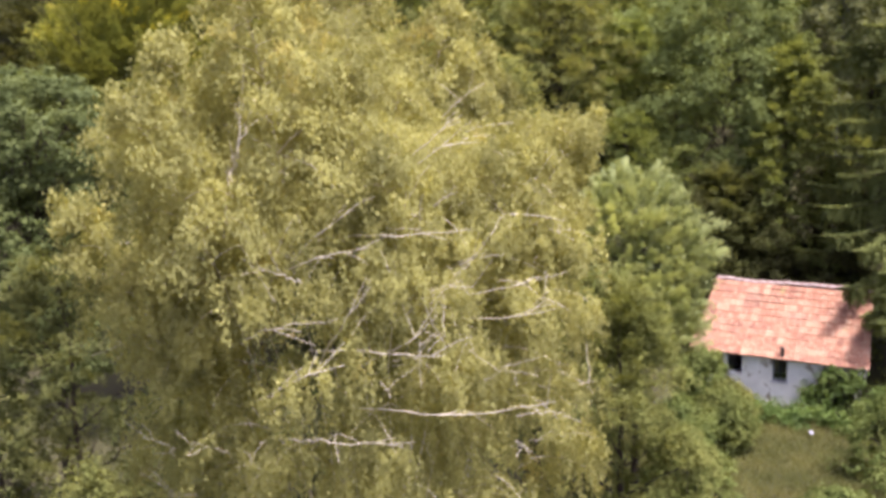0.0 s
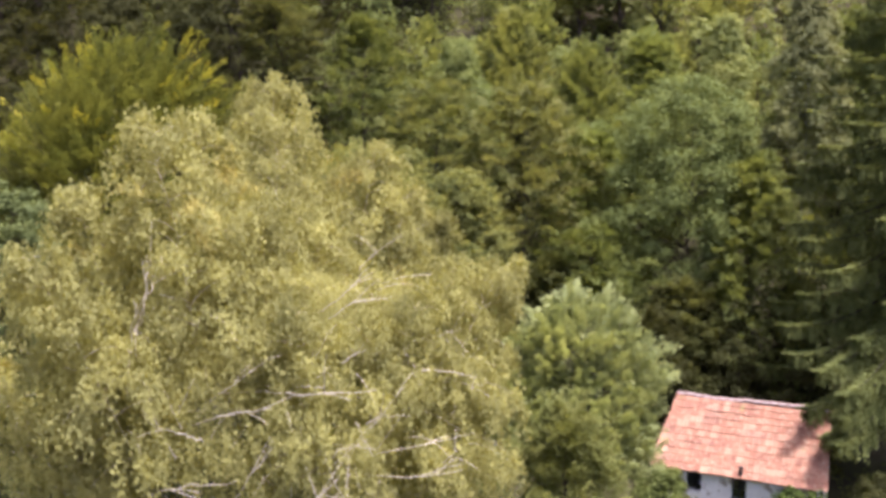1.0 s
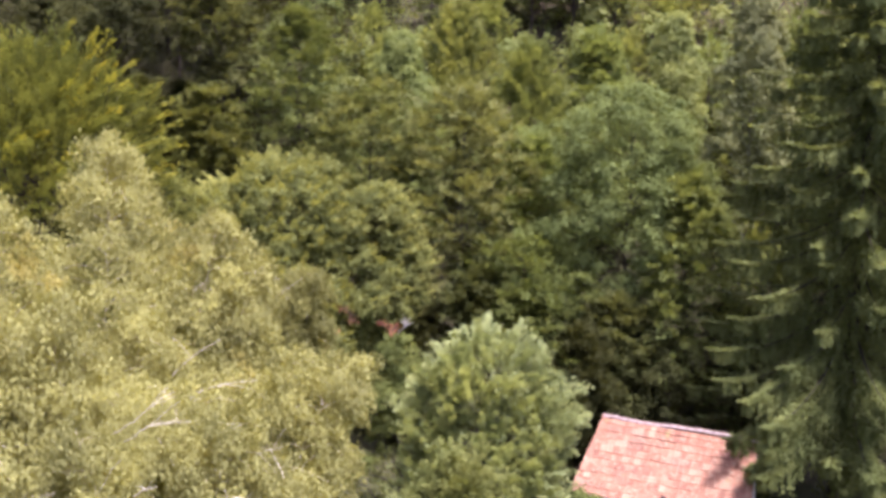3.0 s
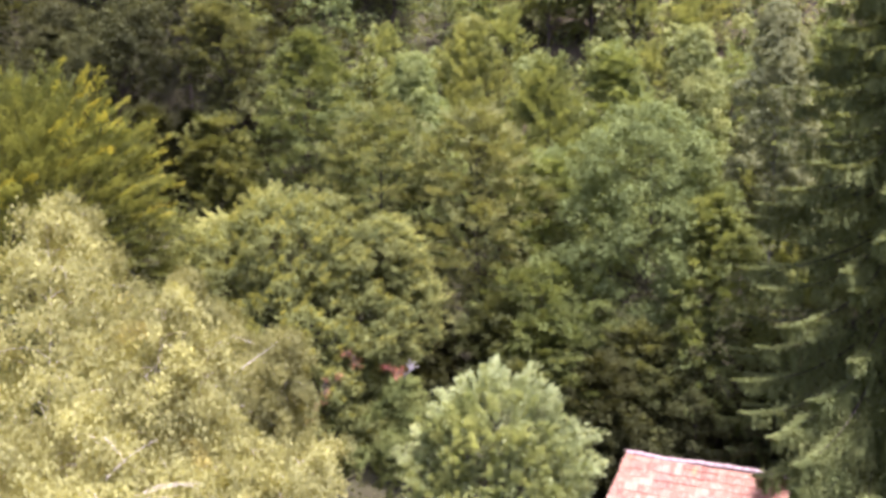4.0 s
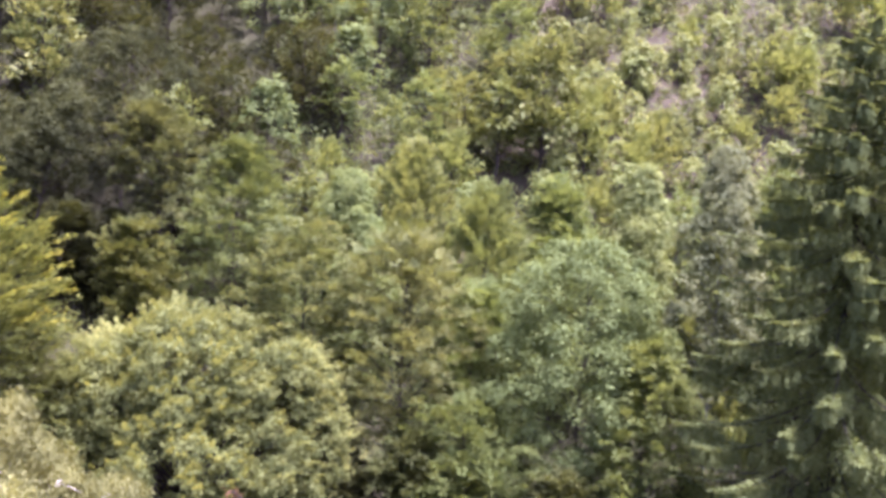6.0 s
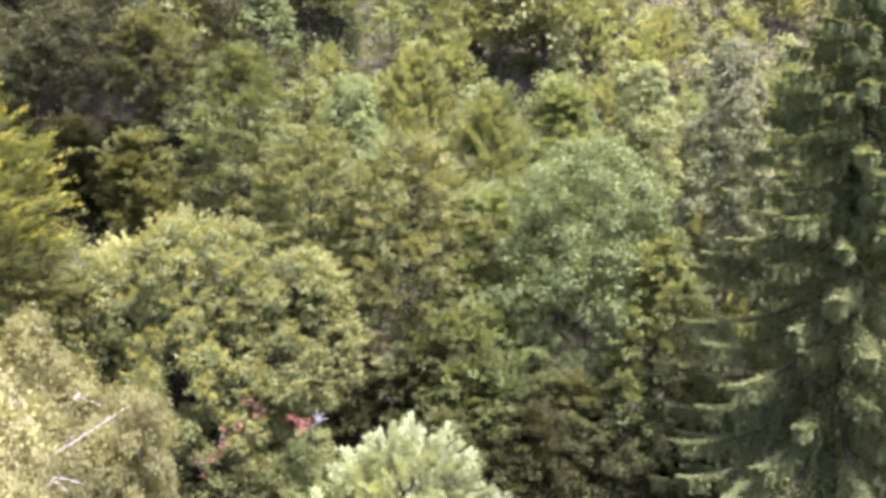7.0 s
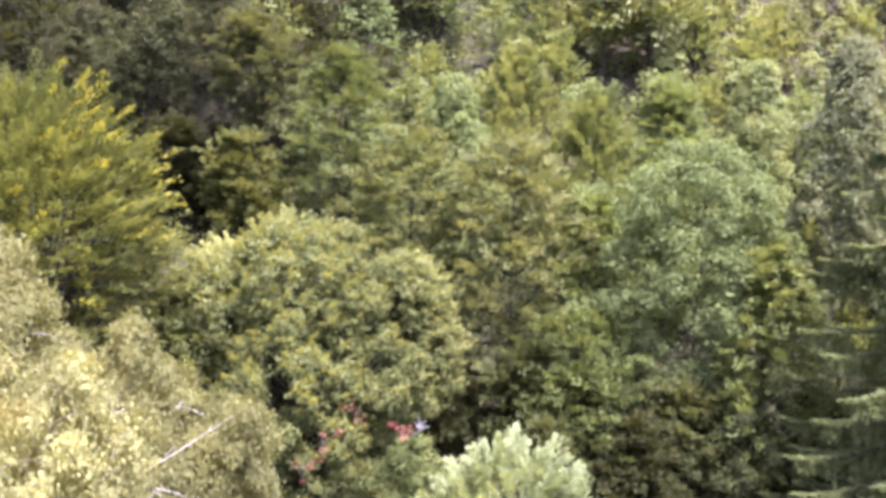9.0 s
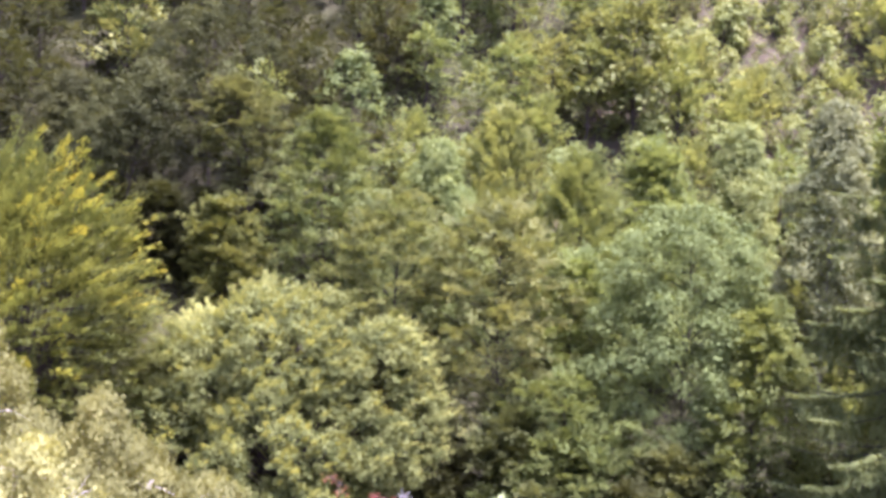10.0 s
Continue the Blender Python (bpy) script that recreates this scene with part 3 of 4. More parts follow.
# limbs that show between the leaves
limb((-1.72, 16.3, 15.5), (-1.24, 16.2, 16.2), 0.05)
limb((-2.32, 16.7, 16.6), (-1.26, 16.7, 17.45))
limb((-2.14, 16.3, 16.5), (-1.28, 16.2, 16.8), 0.035)
limb((-0.97, 16.6, 16.8), (0.27, 16.4, 16.95), 0.035)
limb((-0.32, 15.9, 14.1), (1.5, 15.8, 14.3), 0.035)
limb((-2.92, 15.9, 15.5), (-1.74, 15.7, 15.8))
limb((-2.39, 15.7, 14.8), (-1.69, 15.6, 15.15), 0.035)
limb((-1.92, 15.5, 13.8), (-0.71, 15.4, 13.95))
limb((-3.48, 16.4, 16.9), (-3.28, 16.5, 18.3), 0.045, False)
limb((-3.35, 16.7, 17.7), (-2.93, 16.8, 18.95), 0.035, False)
limb((-3.38, 16.7, 17.5), (-3.12, 16.9, 18.94), 0.035, False)
limb((-0.51, 17.8, 17.9), (0.15, 17.7, 18.55), 0.04)
limb((-0.40, 17.7, 17.8), (0.30, 17.6, 18.4), 0.035)
limb((-0.76, 16.2, 15.2), (-0.27, 16.1, 15.7), 0.04)
limb((0.05, 17.0, 15.7), (1.76, 16.8, 16.05))
limb((0.90, 16.9, 15.35), (1.60, 16.7, 15.45))
limb((0.45, 16.4, 14.5), (0.85, 16.2, 14.8))
limb((-0.03, 16.8, 16.0), (0.70, 16.7, 16.85))
limb((-0.93, 15.9, 15.1), (-0.15, 15.7, 15.2), 0.04)
limb((-2.45, 22.2, 16.2), (-2.50, 22.3, 18.3), 0.05)
limb((-2.45, 22.2, 16.6), (-2.15, 22.3, 18.0), 0.035, False)
limb = birch("birch_tree", (-0.9, 28.6, 0.0), "slimmer birch with drooping pale yellow-green foliage behind the spreading birch",
      (((-3.3, 27.8, 20.95), 1.1, 4.2), ((-1.12, 28.9, 19.1), 0.75, 3.0), ((-0.2, 28.4, 18.35), 1.0, 3.0), ((1.35, 27.6, 18.05), 0.7, 2.6), ((0.7, 29.2, 17.5), 1.0, 3.0), ((-2.4, 28.0, 18.6), 1.1, 3.0)),
      ((5.0, 1.8), (9.0, 2.4), (13.0, 2.8), (15.5, 2.7), (16.7, 2.1), (17.5, 1.2)), 14, 0.6, 38, LEAF_BIRCH_PALE, 12)
limb((-0.45, 27.0, 16.75), (1.15, 27.4, 17.85), 0.045)
limb((-1.6, 26.9, 17.2), (-0.9, 27.2, 17.9), 0.03, False)


def spruce(base, top, seed=5):
    """A tall spruce: whorls of sagging boughs with upturned tips, hung with curtains of branchlets."""
    rng = np.random.default_rng(seed)
    H = top - base[2]
    ob = thing("spruce_tree", base, "tall dark green spruce with drooping boughs beside the house", "tree")
    trunk = Tubes()
    trunk.add(bend((0, 0, -0.3), (0, 0, H), 0, rng, 12, 0.006), np.linspace(0.34, 0.02, 12), 10)
    V, F, n0 = [], [], 0
    z, turn = 4.6, 0.0
    while z < H - 0.25:
        u = z / H
        k = 9 if u < 0.45 else 8 if u < 0.85 else 6
        turn += 0.62
        low = 7.2 < z < 10.0  # long low boughs reach over the roof of the house
        for i in range(k + 2 * low):
            ang = (-2.27, -2.42)[i - k] + rng.normal(0, 0.05) if i >= k else turn + i * 2 * math.pi / k + rng.normal(0, 0.14)
            R = (10.1, 9.6)[i - k] if i >= k else np.interp(H - z, (0, 2.7, 4.7, 10, 14.3, 22.7, 28), (0.25, 2.2, 3.5, 5.2, 6.3, 7.9, 8.0)) * rng.uniform(0.78, 1.10)
            o = np.array((math.cos(ang), math.sin(ang), 0))
            side = np.cross(o, UP)
            s = np.linspace(0, 1, 13)
            droop = rng.uniform(0.8, 1.1) * (1 - 0.45 * u)
            arc = R * droop * (-0.85 * s + 0.52 * s * s) + max(0, u - 0.75) * 1.0 * s * R
            path = np.array((0, 0, z + rng.normal(0, 0.22))) + o * (s * R)[:, None] + UP * arc[:, None] + side * (0.10 * R * rng.normal() * s * s)[:, None]
            trunk.add(path, np.linspace(0.02 + 0.007 * R, 0.008, 13), 4)
            rear = 0.3 if o[1] > 0.35 else 1
            # branchlets: each hangs from the bough, or from its side arms near it
            b = int((R * 13 + 6) * rear)
            tb = 0.08 + 0.90 * rng.random(b) ** 0.8
            foot = np.stack([np.interp(tb, s, path[:, c]) for c in range(3)], 1)
            wide = rng.normal(0, 1, b) * (0.08 + 0.075 * R * (1.02 - tb))
            foot += side * wide[:, None] - UP * (np.abs(wide) * 0.3)[:, None]
            drop = (0.25 + (0.12 + 0.15 * R) * np.clip(1.15 - tb, 0.15, 0.8)) * rng.uniform(0.55, 1.2, b)
            per = 22
            Ft, Dr, Wd = np.repeat(foot, per, 0), np.repeat(drop, per), np.repeat(wide, per)
            m = len(Ft)
            q = rng.random(m)
            sway = np.repeat(rng.normal(0, 0.10, (b, 3)), per, 0)
            p = Ft - UP * (q * Dr)[:, None] + sway * (q * Dr)[:, None] + rng.normal(0, 0.045, (m, 3))
            way = rng.normal(0, 0.4, (m, 3)) - UP * 0.9 + o * 0.2
            nrm = unit(UP * 0.6 + o * 0.8 + side * np.sign(Wd)[:, None] * 0.6 + 0.3 * rng.normal(size=p.shape))
            L = rng.uniform(0.10, 0.22, m)
            v, f = leaf_cards(p, way, nrm, L, L * 0.42, 3)
            V.append(v)
            F.append(f + n0)
            n0 += len(v)
            m = int((R * 135 + 20) * rear)  # the flat upper side of the bough
            t = 0.1 + 0.93 * rng.random(m) ** 0.75
            flat = rng.normal(0, 0.06 + 0.07 * R * (1.05 - t), m)
            p = np.stack([np.interp(t, s, path[:, c]) for c in range(3)], 1) + side * flat[:, None] + UP * (rng.normal(0.05, 0.03, m) - 0.25 * np.abs(flat))[:, None]
            way = o * 0.8 + side * (np.sign(flat) * 0.5 + rng.normal(0, 0.4, m))[:, None] + UP * 0.2
            L = rng.uniform(0.12, 0.26, m)
            v, f = leaf_cards(p, way, unit(0.85 * UP + 0.2 * o + 0.35 * rng.normal(size=p.shape)), L, L * 0.45, 3)
            V.append(v)
            F.append(f + n0)
            n0 += len(v)
        z += 1.45 - 0.85 * u
    part("trunk", trunk.mesh("trunk"), BARK, ob)
    part("crown", quick_mesh("crown", np.concatenate(V), np.concatenate(F)), NEEDLES, ob)


spruce((24.9, 53.6, float(hill(24.9, 53.6))), 30.8)


def hornbeam(base, centre, radii, sprays, seed):
    """A dense crown of long feathery sprays that fan up and out from the middle; the tips of many have turned yellow."""
    rng = np.random.default_rng(seed)
    ob = thing("hornbeam_tree", base, "feathery green hornbeam with bright yellow shoot tips", "tree")
    C, Rr = np.array(centre) - base, np.array(radii)
    wood = Tubes()
    spine = bend((0, 0, -0.3), C + (0, 0, Rr[2] * 0.7), 0, rng, 9, 0.02)
    wood.add(spine, np.linspace(0.3, 0.03, 9), 8)
    k = np.arange(sprays) + 0.5
    h = 1 - 1.75 * k / sprays
    a = k * 2.399963 + rng.normal(0, 0.15, sprays)
    u = np.stack([np.cos(a) * np.sqrt(1 - h * h), np.sin(a) * np.sqrt(1 - h * h), h], 1)
    keep = (u[:, 1] < 0.4) | (rng.random(sprays) < 0.35)
    u = u[keep]
    n = len(u)
    lump = 1 + 0.07 * np.sin(u[:, 0] * 9 + 2 * u[:, 2]) * np.sin(u[:, 2] * 11 + u[:, 1] * 5)
    u[:, :2] *= (1 + 0.28 * np.minimum(0, u[:, 2]))[:, None]  # drawn in below
    seat = C + u * Rr * (lump * rng.uniform(0.62, 0.98, n))[:, None]
    way = unit(unit(u * Rr * (1.25, 1.1, 0.8) + (0, 0, 0.25 * Rr[2])) + (0.30, -0.15, 0.04) + 0.17 * rng.normal(size=u.shape))
    length = rng.uniform(1.0, 2.5, n)
    for i in range(0, n, 9):
        wood.add(bend(C * (1, 1, 0.55) + u[i] * Rr * 0.1, seat[i], 0.04, rng, 5), np.linspace(0.06, 0.012, 5), 4)
    part("trunk", wood.mesh("trunk"), BARK, ob)
    per = 75
    S, W, Ln = np.repeat(seat, per, 0), np.repeat(way, per, 0), np.repeat(length, per)
    side = unit(np.cross(W, UP) + 1e-6)
    lift = np.cross(side, W)
    t = rng.random(len(S)) ** 0.85
    half = 0.25 * Ln * (1 - 0.88 * t) * rng.choice((-1, 1), len(S)) * rng.random(len(S)) ** 0.7
    pos = S + W * ((t - 0.35) * Ln)[:, None] + side * half[:, None] + lift * (rng.normal(0, 0.035, len(S)) * Ln)[:, None] - UP * (0.10 * t * t * Ln)[:, None]
    dirs = W + side * (0.35 * np.sign(half))[:, None] + 0.2 * rng.normal(size=S.shape)
    up = unit(lift + 0.1 * W + 0.25 * rng.normal(size=S.shape))
    L = 0.16 * rng.uniform(0.65, 1.35, len(S))
    v, f = leaf_cards(pos, dirs, up, L, L * 0.5, 3)
    patch = np.sin(seat[:, 0] * 1.3 + 1.0) * np.sin(seat[:, 2] * 1.1 + 0.4) * 0.5
    turned = np.repeat(rng.random(n) < np.clip(-0.02 + 0.22 * u[:, 2] + 0.10 * u[:, 0] + 0.42 * patch, 0.015, 0.42), per) & (t > np.repeat(rng.uniform(0.25, 0.7, n), per))
    v = v.reshape(-1, 3, 3)
    for name, some, mat, label in (("crown", ~turned, LEAF_YELLOW, ""), ("young_growth", turned, LEAF_TIP, "bright yellow young shoots")):
        w = v[some].reshape(-1, 3)
        part(name, quick_mesh(name, w, np.arange(len(w)).reshape(-1, 3)), mat, ob, label)


hornbeam(np.array((-11.9, 49.4, 0.0)), (-11.9, 49.3, 14.6), (6.0, 5.2, 8.0), 3200, 22)
broad_tree("oak_tree", (-1.4, 50.8, 0), 15.6, 4.8, LEAF_ROUND, "round-crowned tree with light green leaves turning yellow", crown_from=0.22, size=0.8,
           tufts=17, per=56, tuft=0.36, leaf=0.112, seed=21, corners=3, twigs=1, tips=LEAF_SHOOT, tip=(0.95, 2.0, "pale yellow-green shoots on the crown"), gap=1.1,
           domes=((-1.9, 50.6, 14.6, 2.75), (-0.4, 50.2, 14.0, 1.6), (-4.4, 50.6, 13.6, 2.55), (2.0, 50.4, 14.6, 1.75), (1.5, 50.4, 11.7, 2.75), (-1.5, 49.7, 11.4, 3.1), (-4.3, 50.2, 10.2, 2.8), (3.4, 50.3, 13.0, 0.75), (-0.6, 48.6, 9.4, 2.2), (0.2, 50.0, 7.6, 3.0)))
broad_tree("willow_tree", (6.6, 38.3, 0), 11.6, 2.8, LEAF_GREY, "grey-green willow with upright leafy shoots beside the house", "plume", crown_from=0.3, size=0.55,
           tufts=10, per=44, tuft=0.32, leaf=0.115, seed=23, corners=3, tips=LEAF_GREY, tip=(0.75, 3.0, "upright pale shoots"), gap=0.85,
           domes=((6.3, 38.3, 11.1, 1.9), (7.6, 38.3, 9.9, 1.5), (5.0, 38.2, 10.1, 1.4), (6.5, 37.8, 8.8, 2.2), (7.3, 38.1, 7.6, 1.4), (5.1, 37.9, 7.7, 1.7)))
broad_tree("ash_tree", (5.2, 33.2, 0), 10.6, 2.6, LEAF_ASH, "small bright green ash tree among the birch branches", "spray", EGG,
           0.1, 30, 0.36, 18, 100, 0.6, 0.11, seed=24, corners=3)
broad_tree("maple_tree", (-14.2, 36.8, 0), 16.4, 4.2, LEAF_MAPLE, "dense bluish-green maple beside the birch", crown_from=0.1, size=0.7, tufts=10, per=45, tuft=0.4, leaf=0.14, seed=25, corners=3, gap=1.1,
           domes=((-13.5, 36.5, 15.3, 2.3), (-16.0, 37.0, 14.8, 2.6), (-12.9, 36.2, 12.6, 2.2), (-15.2, 36.0, 11.5, 3.0), (-13.4, 35.8, 9.2, 2.6)))
broad_tree("elder_tree", (-10.6, 28.5, 0), 13.6, 2.9, LEAF_MID, "dull green elder below the birch branches", "spray", ROUND, 0.15, 26, 0.34, 16, 90, 0.55, 0.11, seed=26, corners=3)
broad_tree("young_oak_tree", (3.3, 43.6, 0), 11.3, 2.6, LEAF_GREEN, "small green tree in front of the red creeper", "blob", ROUND, 0.1, 26, 0.34, 16, 90, 0.42, 0.115, seed=27, corners=3)


# ---- the edge of the wood ----
def wood(name, x, y, top, radius, leaves, label, style, profile, seed, depth=13.0, tufts=10, per=54, tuft=0.58, leaf=0.165, bark=BARK, lean=(0, 0)):
    b = on(x, y)
    H = top - 0.5 - b[2]
    low = max(0.02, (H - depth) / H)
    n = min(105, int(2.6 * H * (1 - low) / (0.09 * radius)))
    return broad_tree(name, b, top - 0.5, radius, leaves, label, style, profile, low, n, 0.30, tufts, per, tuft, leaf, bark, 3, seed, twigs=0, sides=4, lean=lean, group="edge of the wood", rear=0.3, stem=0.11)


wood("hornbeam_tree", 6.6, 64.8, 19.9, 4.2, LEAF_BROWN, "hornbeam with layered foliage turning brownish", "spray", DOME, 31, depth=15.0)
wood("hornbeam_tree", 1.3, 67.0, 19.9, 4.0, LEAF_BROWN, "green hornbeam with layered branches", "spray", DOME, 32, depth=15.0)
wood("beech_tree", 7.5, 60.2, 10.8, 2.2, LEAF_MID, "green beech under the browning hornbeam", "spray", DOME, 64)
wood("aspen_tree", 15.5, 62.2, 19.9, 4.3, LEAF_BLUE, "bluish-green aspen with a loose crown", "blob", BROAD, 33, depth=15.0, tufts=14)
wood("beech_tree", 18.3, 59.7, 16.2, 3.4, LEAF_LIGHT, "beech with light green spreading boughs", "spray", EGG, 34)
wood("beech_tree", 10.6, 66.0, 17.2, 3.8, LEAF_LIGHT, "light green beech between hornbeam and aspen", "spray", EGG, 59)
wood("beech_tree", 14.6, 58.4, 9.6, 2.8, LEAF_MID, "low green beech under the aspen", "spray", ROUND, 60)
wood("beech_tree", 9.7, 60.6, 12.4, 3.8, LEAF_GREEN, "low broad green beech at the edge of the wood", "spray", BROAD, 35)
wood("beech_tree", 9.8, 57.8, 10.0, 3.3, LEAF_GREEN, "low green beech before the edge of the wood", "spray", ROUND, 56)
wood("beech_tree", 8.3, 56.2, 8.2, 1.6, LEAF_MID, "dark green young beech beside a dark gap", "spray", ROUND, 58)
wood("beech_tree", 12.2, 56.6, 8.4, 3.2, LEAF_DEEP_SHADE, "low dark green beech behind the house", "spray", ROUND, 36)
# these dark leaves fill the gaps in place of the shade there
wood("beech_tree", 16.6, 57.8, 8.0, 2.6, LEAF_DEEP_SHADE, "young beech beside the spruce, shade put into its dark leaves", "blob", EGG, 37)
wood("hazel_tree", 3.4, 61.0, 10.5, 2.2, LEAF_DEEP_SHADE, "added dark hazel beside the round tree, its leaf colour standing in for shade", "spray", ROUND, 62)
wood("beech_tree", 21.6, 61.0, 8.8, 2.2, LEAF_DEEP_SHADE, "added dark beech between aspen and spruce, its leaf colour standing in for shade", "spray", ROUND, 65)
wood("hornbeam_tree", -6.6, 55.0, 13.6, 2.7, LEAF_MID, "young hornbeam between the feathery hornbeam and the round tree", "spray", DOME, 66)
wood("oak_tree", -3.2, 72.6, 24.0, 4.0, LEAF_GREEN, "olive-green oak in the wood", "spray", ROUND, 38)
wood("rowan_tree", -8.6, 71.0, 19.3, 2.1, LEAF_ROWAN, "slender yellowish-green rowan before a dark gap", "spray", BROAD, 39, tuft=0.5)
wood("aspen_tree", 2.9, 78.0, 22.4, 3.4, LEAF_LIGHT, "light bluish-green aspen on the slope", "blob", EGG, 40)
wood("beech_tree", 7.0, 82.6, 24.3, 3.6, LEAF_PALE, "light green beech on the slope", "plume", EGG, 41)
wood("beech_tree", 11.4, 74.5, 21.8, 3.7, LEAF_LIGHT, "green beech with a pointed crown on the slope", "plume", EGG, 42)
wood("beech_tree", 15.8, 76.2, 22.6, 3.6, LEAF_LIGHT, "green beech on the slope above the aspen", "spray", EGG, 43)
wood("acacia_tree", 21.6, 79.2, 23.8, 3.0, LEAF_PALE, "pale green acacia with light leaf tips", "blob", EGG, 44)
wood("poplar_tree", 22.8, 64.8, 25.4, 2.7, LEAF_DULL, "slender grey-green poplar beside the spruce", "blob", SLIM, 45, tuft=0.48, leaf=0.15, bark=BARK_GREY)
wood("oak_tree", -18.0, 78.5, 26.6, 3.6, LEAF_DEEP_SHADE, "dark green oak above a dark hollow", "blob", ROUND, 46, depth=6.5, lean=(3.2, 0))
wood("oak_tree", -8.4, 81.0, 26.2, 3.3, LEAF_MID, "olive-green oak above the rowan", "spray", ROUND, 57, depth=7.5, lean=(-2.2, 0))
# two young trees fill the hollow, its shade painted into their leaves
wood("beech_tree", -12.4, 82.5, 18.6, 2.6, LEAF_DEEP_SHADE, "added young beech in the hollow, shade put into its dark leaves", "spray", EGG, 54)
wood("beech_tree", -15.8, 83.5, 19.0, 2.6, LEAF_DEEP_SHADE, "added young beech below the oak, shade put into its dark leaves", "spray", EGG, 55)
# high crown added only to keep the sun off the hollow
wood("oak_tree", -14.0, 89.0, 31.0, 5.0, LEAF_DEEP_SHADE, "dark oak added behind the hollow as a canopy that shades it", "blob", DOME, 53, depth=7.0)
wood("oak_tree", -22.0, 84.5, 26.0, 4.6, LEAF_DEEP_SHADE, "dark oak high on the slope", "blob", ROUND, 47)
wood("oak_tree", -17.0, 66.0, 20.0, 4.2, LEAF_DEEP_SHADE, "dark green oak behind the hornbeam", "blob", ROUND, 48)
wood("beech_tree", -22.0, 60.0, 19.0, 4.4, LEAF_DEEP_SHADE, "dark beech behind the maple", "spray", EGG, 49)
wood("beech_tree", 31.5, 66.0, 22.0, 4.0, LEAF_DEEP_SHADE, "dark beech behind the spruce", "blob", EGG, 51)
wood("beech_tree", 29.5, 75.5, 24.0, 3.8, LEAF_WOOD, "green beech on the slope behind the spruce", "spray", EGG, 52)


# ---- the slope above: trees and thickets ----
def slope_woods():
    rng = np.random.default_rng(77)
    kinds = []
    for j, (leaves, style, profile, radius, height, label) in enumerate((
            (LEAF_WOOD, "spray", EGG, 3.0, 8.5, "green beech on the wooded slope"),
            (LEAF_DEEP_SHADE, "spray", DOME, 3.1, 8.0, "dark green oak on the wooded slope"),
            (LEAF_BLUE, "blob", EGG, 2.9, 8.0, "bluish-green aspen on the wooded slope"),
            (LEAF_PALE, "plume", EGG, 2.3, 6.5, "light yellow-green young tree on the slope"),
            (LEAF_BROWN, "spray", EGG, 2.6, 7.5, "olive-brown hornbeam on the wooded slope"),
            (LEAF_PALE, "blob", ROUND, 1.7, 3.6, "pale yellow-green bush on the open slope"),
            (LEAF_DULL, "plume", ROUND, 1.6, 3.2, "grey-green bush on the open slope"))):
        bush = height < 5
        kinds.append(broad_tree("bush" if bush else "slope_tree", (0, 0, 0), height, radius, leaves, label, style, profile, 0.02 if bush else 0.28,
                                10 if bush else 16, 0.38, 9, 16 if bush else 19, 0.5 if bush else 0.66, 0.26 if bush else 0.31, BARK, 3, seed=100 + j, sides=3,
                                group="bushes on the slope" if bush else "trees on the slope", category="bush" if bush else "tree", twigs=0, rear=0.3))
    used = set()
    y, row = 70.0, 0
    while y < 131:
        step = 4.0 + (y - 70) * 0.012
        x = 4 - (0.52 if y < 100 else 0.4 if y < 112 else 0.34) * (y - 8) + (row % 2) * step / 2
        while x < 8 + 0.52 * (y - 8):
            px, py = x + rng.normal(0, 0.9), y + rng.normal(0, 0.9)
            near = py < 79 and -6 < px < 26 or -17.0 < px < -9.8 and py < 88
            open_land = px > 14 + 5 * math.sin(py * 0.13) and py > 88
            if not near:
                if open_land:
                    k = rng.choice((5, 6, 3, 4), p=(0.46, 0.24, 0.22, 0.08))
                    s = rng.uniform(0.7, 1.25)
                else:
                    k = rng.choice(5, p=(0.30, 0.12, 0.18, 0.3, 0.10) if px > -1 else (0.22, 0.50, 0.10, 0.05, 0.13) if px > -10 else (0.02, 0.95, 0.0, 0.0, 0.03))
                    s = rng.uniform(0.75, 1.15)
                if abs(px - 41) < 5 and 112 < py < 126:  # low bushes below the outcrops
                    k, s = 5, 0.75
                m = Matrix.LocRotScale(on(px, py, -0.1), Euler((0, 0, rng.uniform(-0.7, 0.7))), (s, s, s * rng.uniform(0.88, 1.15)))
                if k in used:
                    copy_thing(kinds[k], m)
                else:
                    kinds[k].matrix_basis = m
                    used.add(k)
            x += step * rng.uniform(0.8, 1.15) * (0.68 if open_land else 1)
        y += step * 0.9
        row += 1
    for px, py, k, s in ((13.6, 96.5, 0, 0.9), (16.4, 98.0, 3, 0.9), (15.0, 101.5, 4, 0.8), (28.0, 107.4, 5, 1.0), (26.2, 109.6, 6, 1.0), (24.4, 124.0, 5, 1.1)):
        copy_thing(kinds[k], Matrix.LocRotScale(on(px, py, -0.1), Euler((0, 0, px)), (s, s, s)))


slope_woods()


# ---- undergrowth, creepers, grass ----
def tufts(name, spots, radius, count, size, mat, label, category, seed, flat=0.7):
    """Low growth that nobody could count, as one sheet of leaves."""
    rng = np.random.default_rng(seed)
    c = np.asarray(spots, float)
    v, f = blob_leaves(rng, c, unit(UP + 0.3 * rng.normal(size=c.shape)), radius * rng.uniform(0.6, 1.3, len(c)), flat, count, size, 3)
    me = quick_mesh(name, v, f)
    me.materials.append(mat)
    return tagged(new(name, me), label, category, kind="stuff")


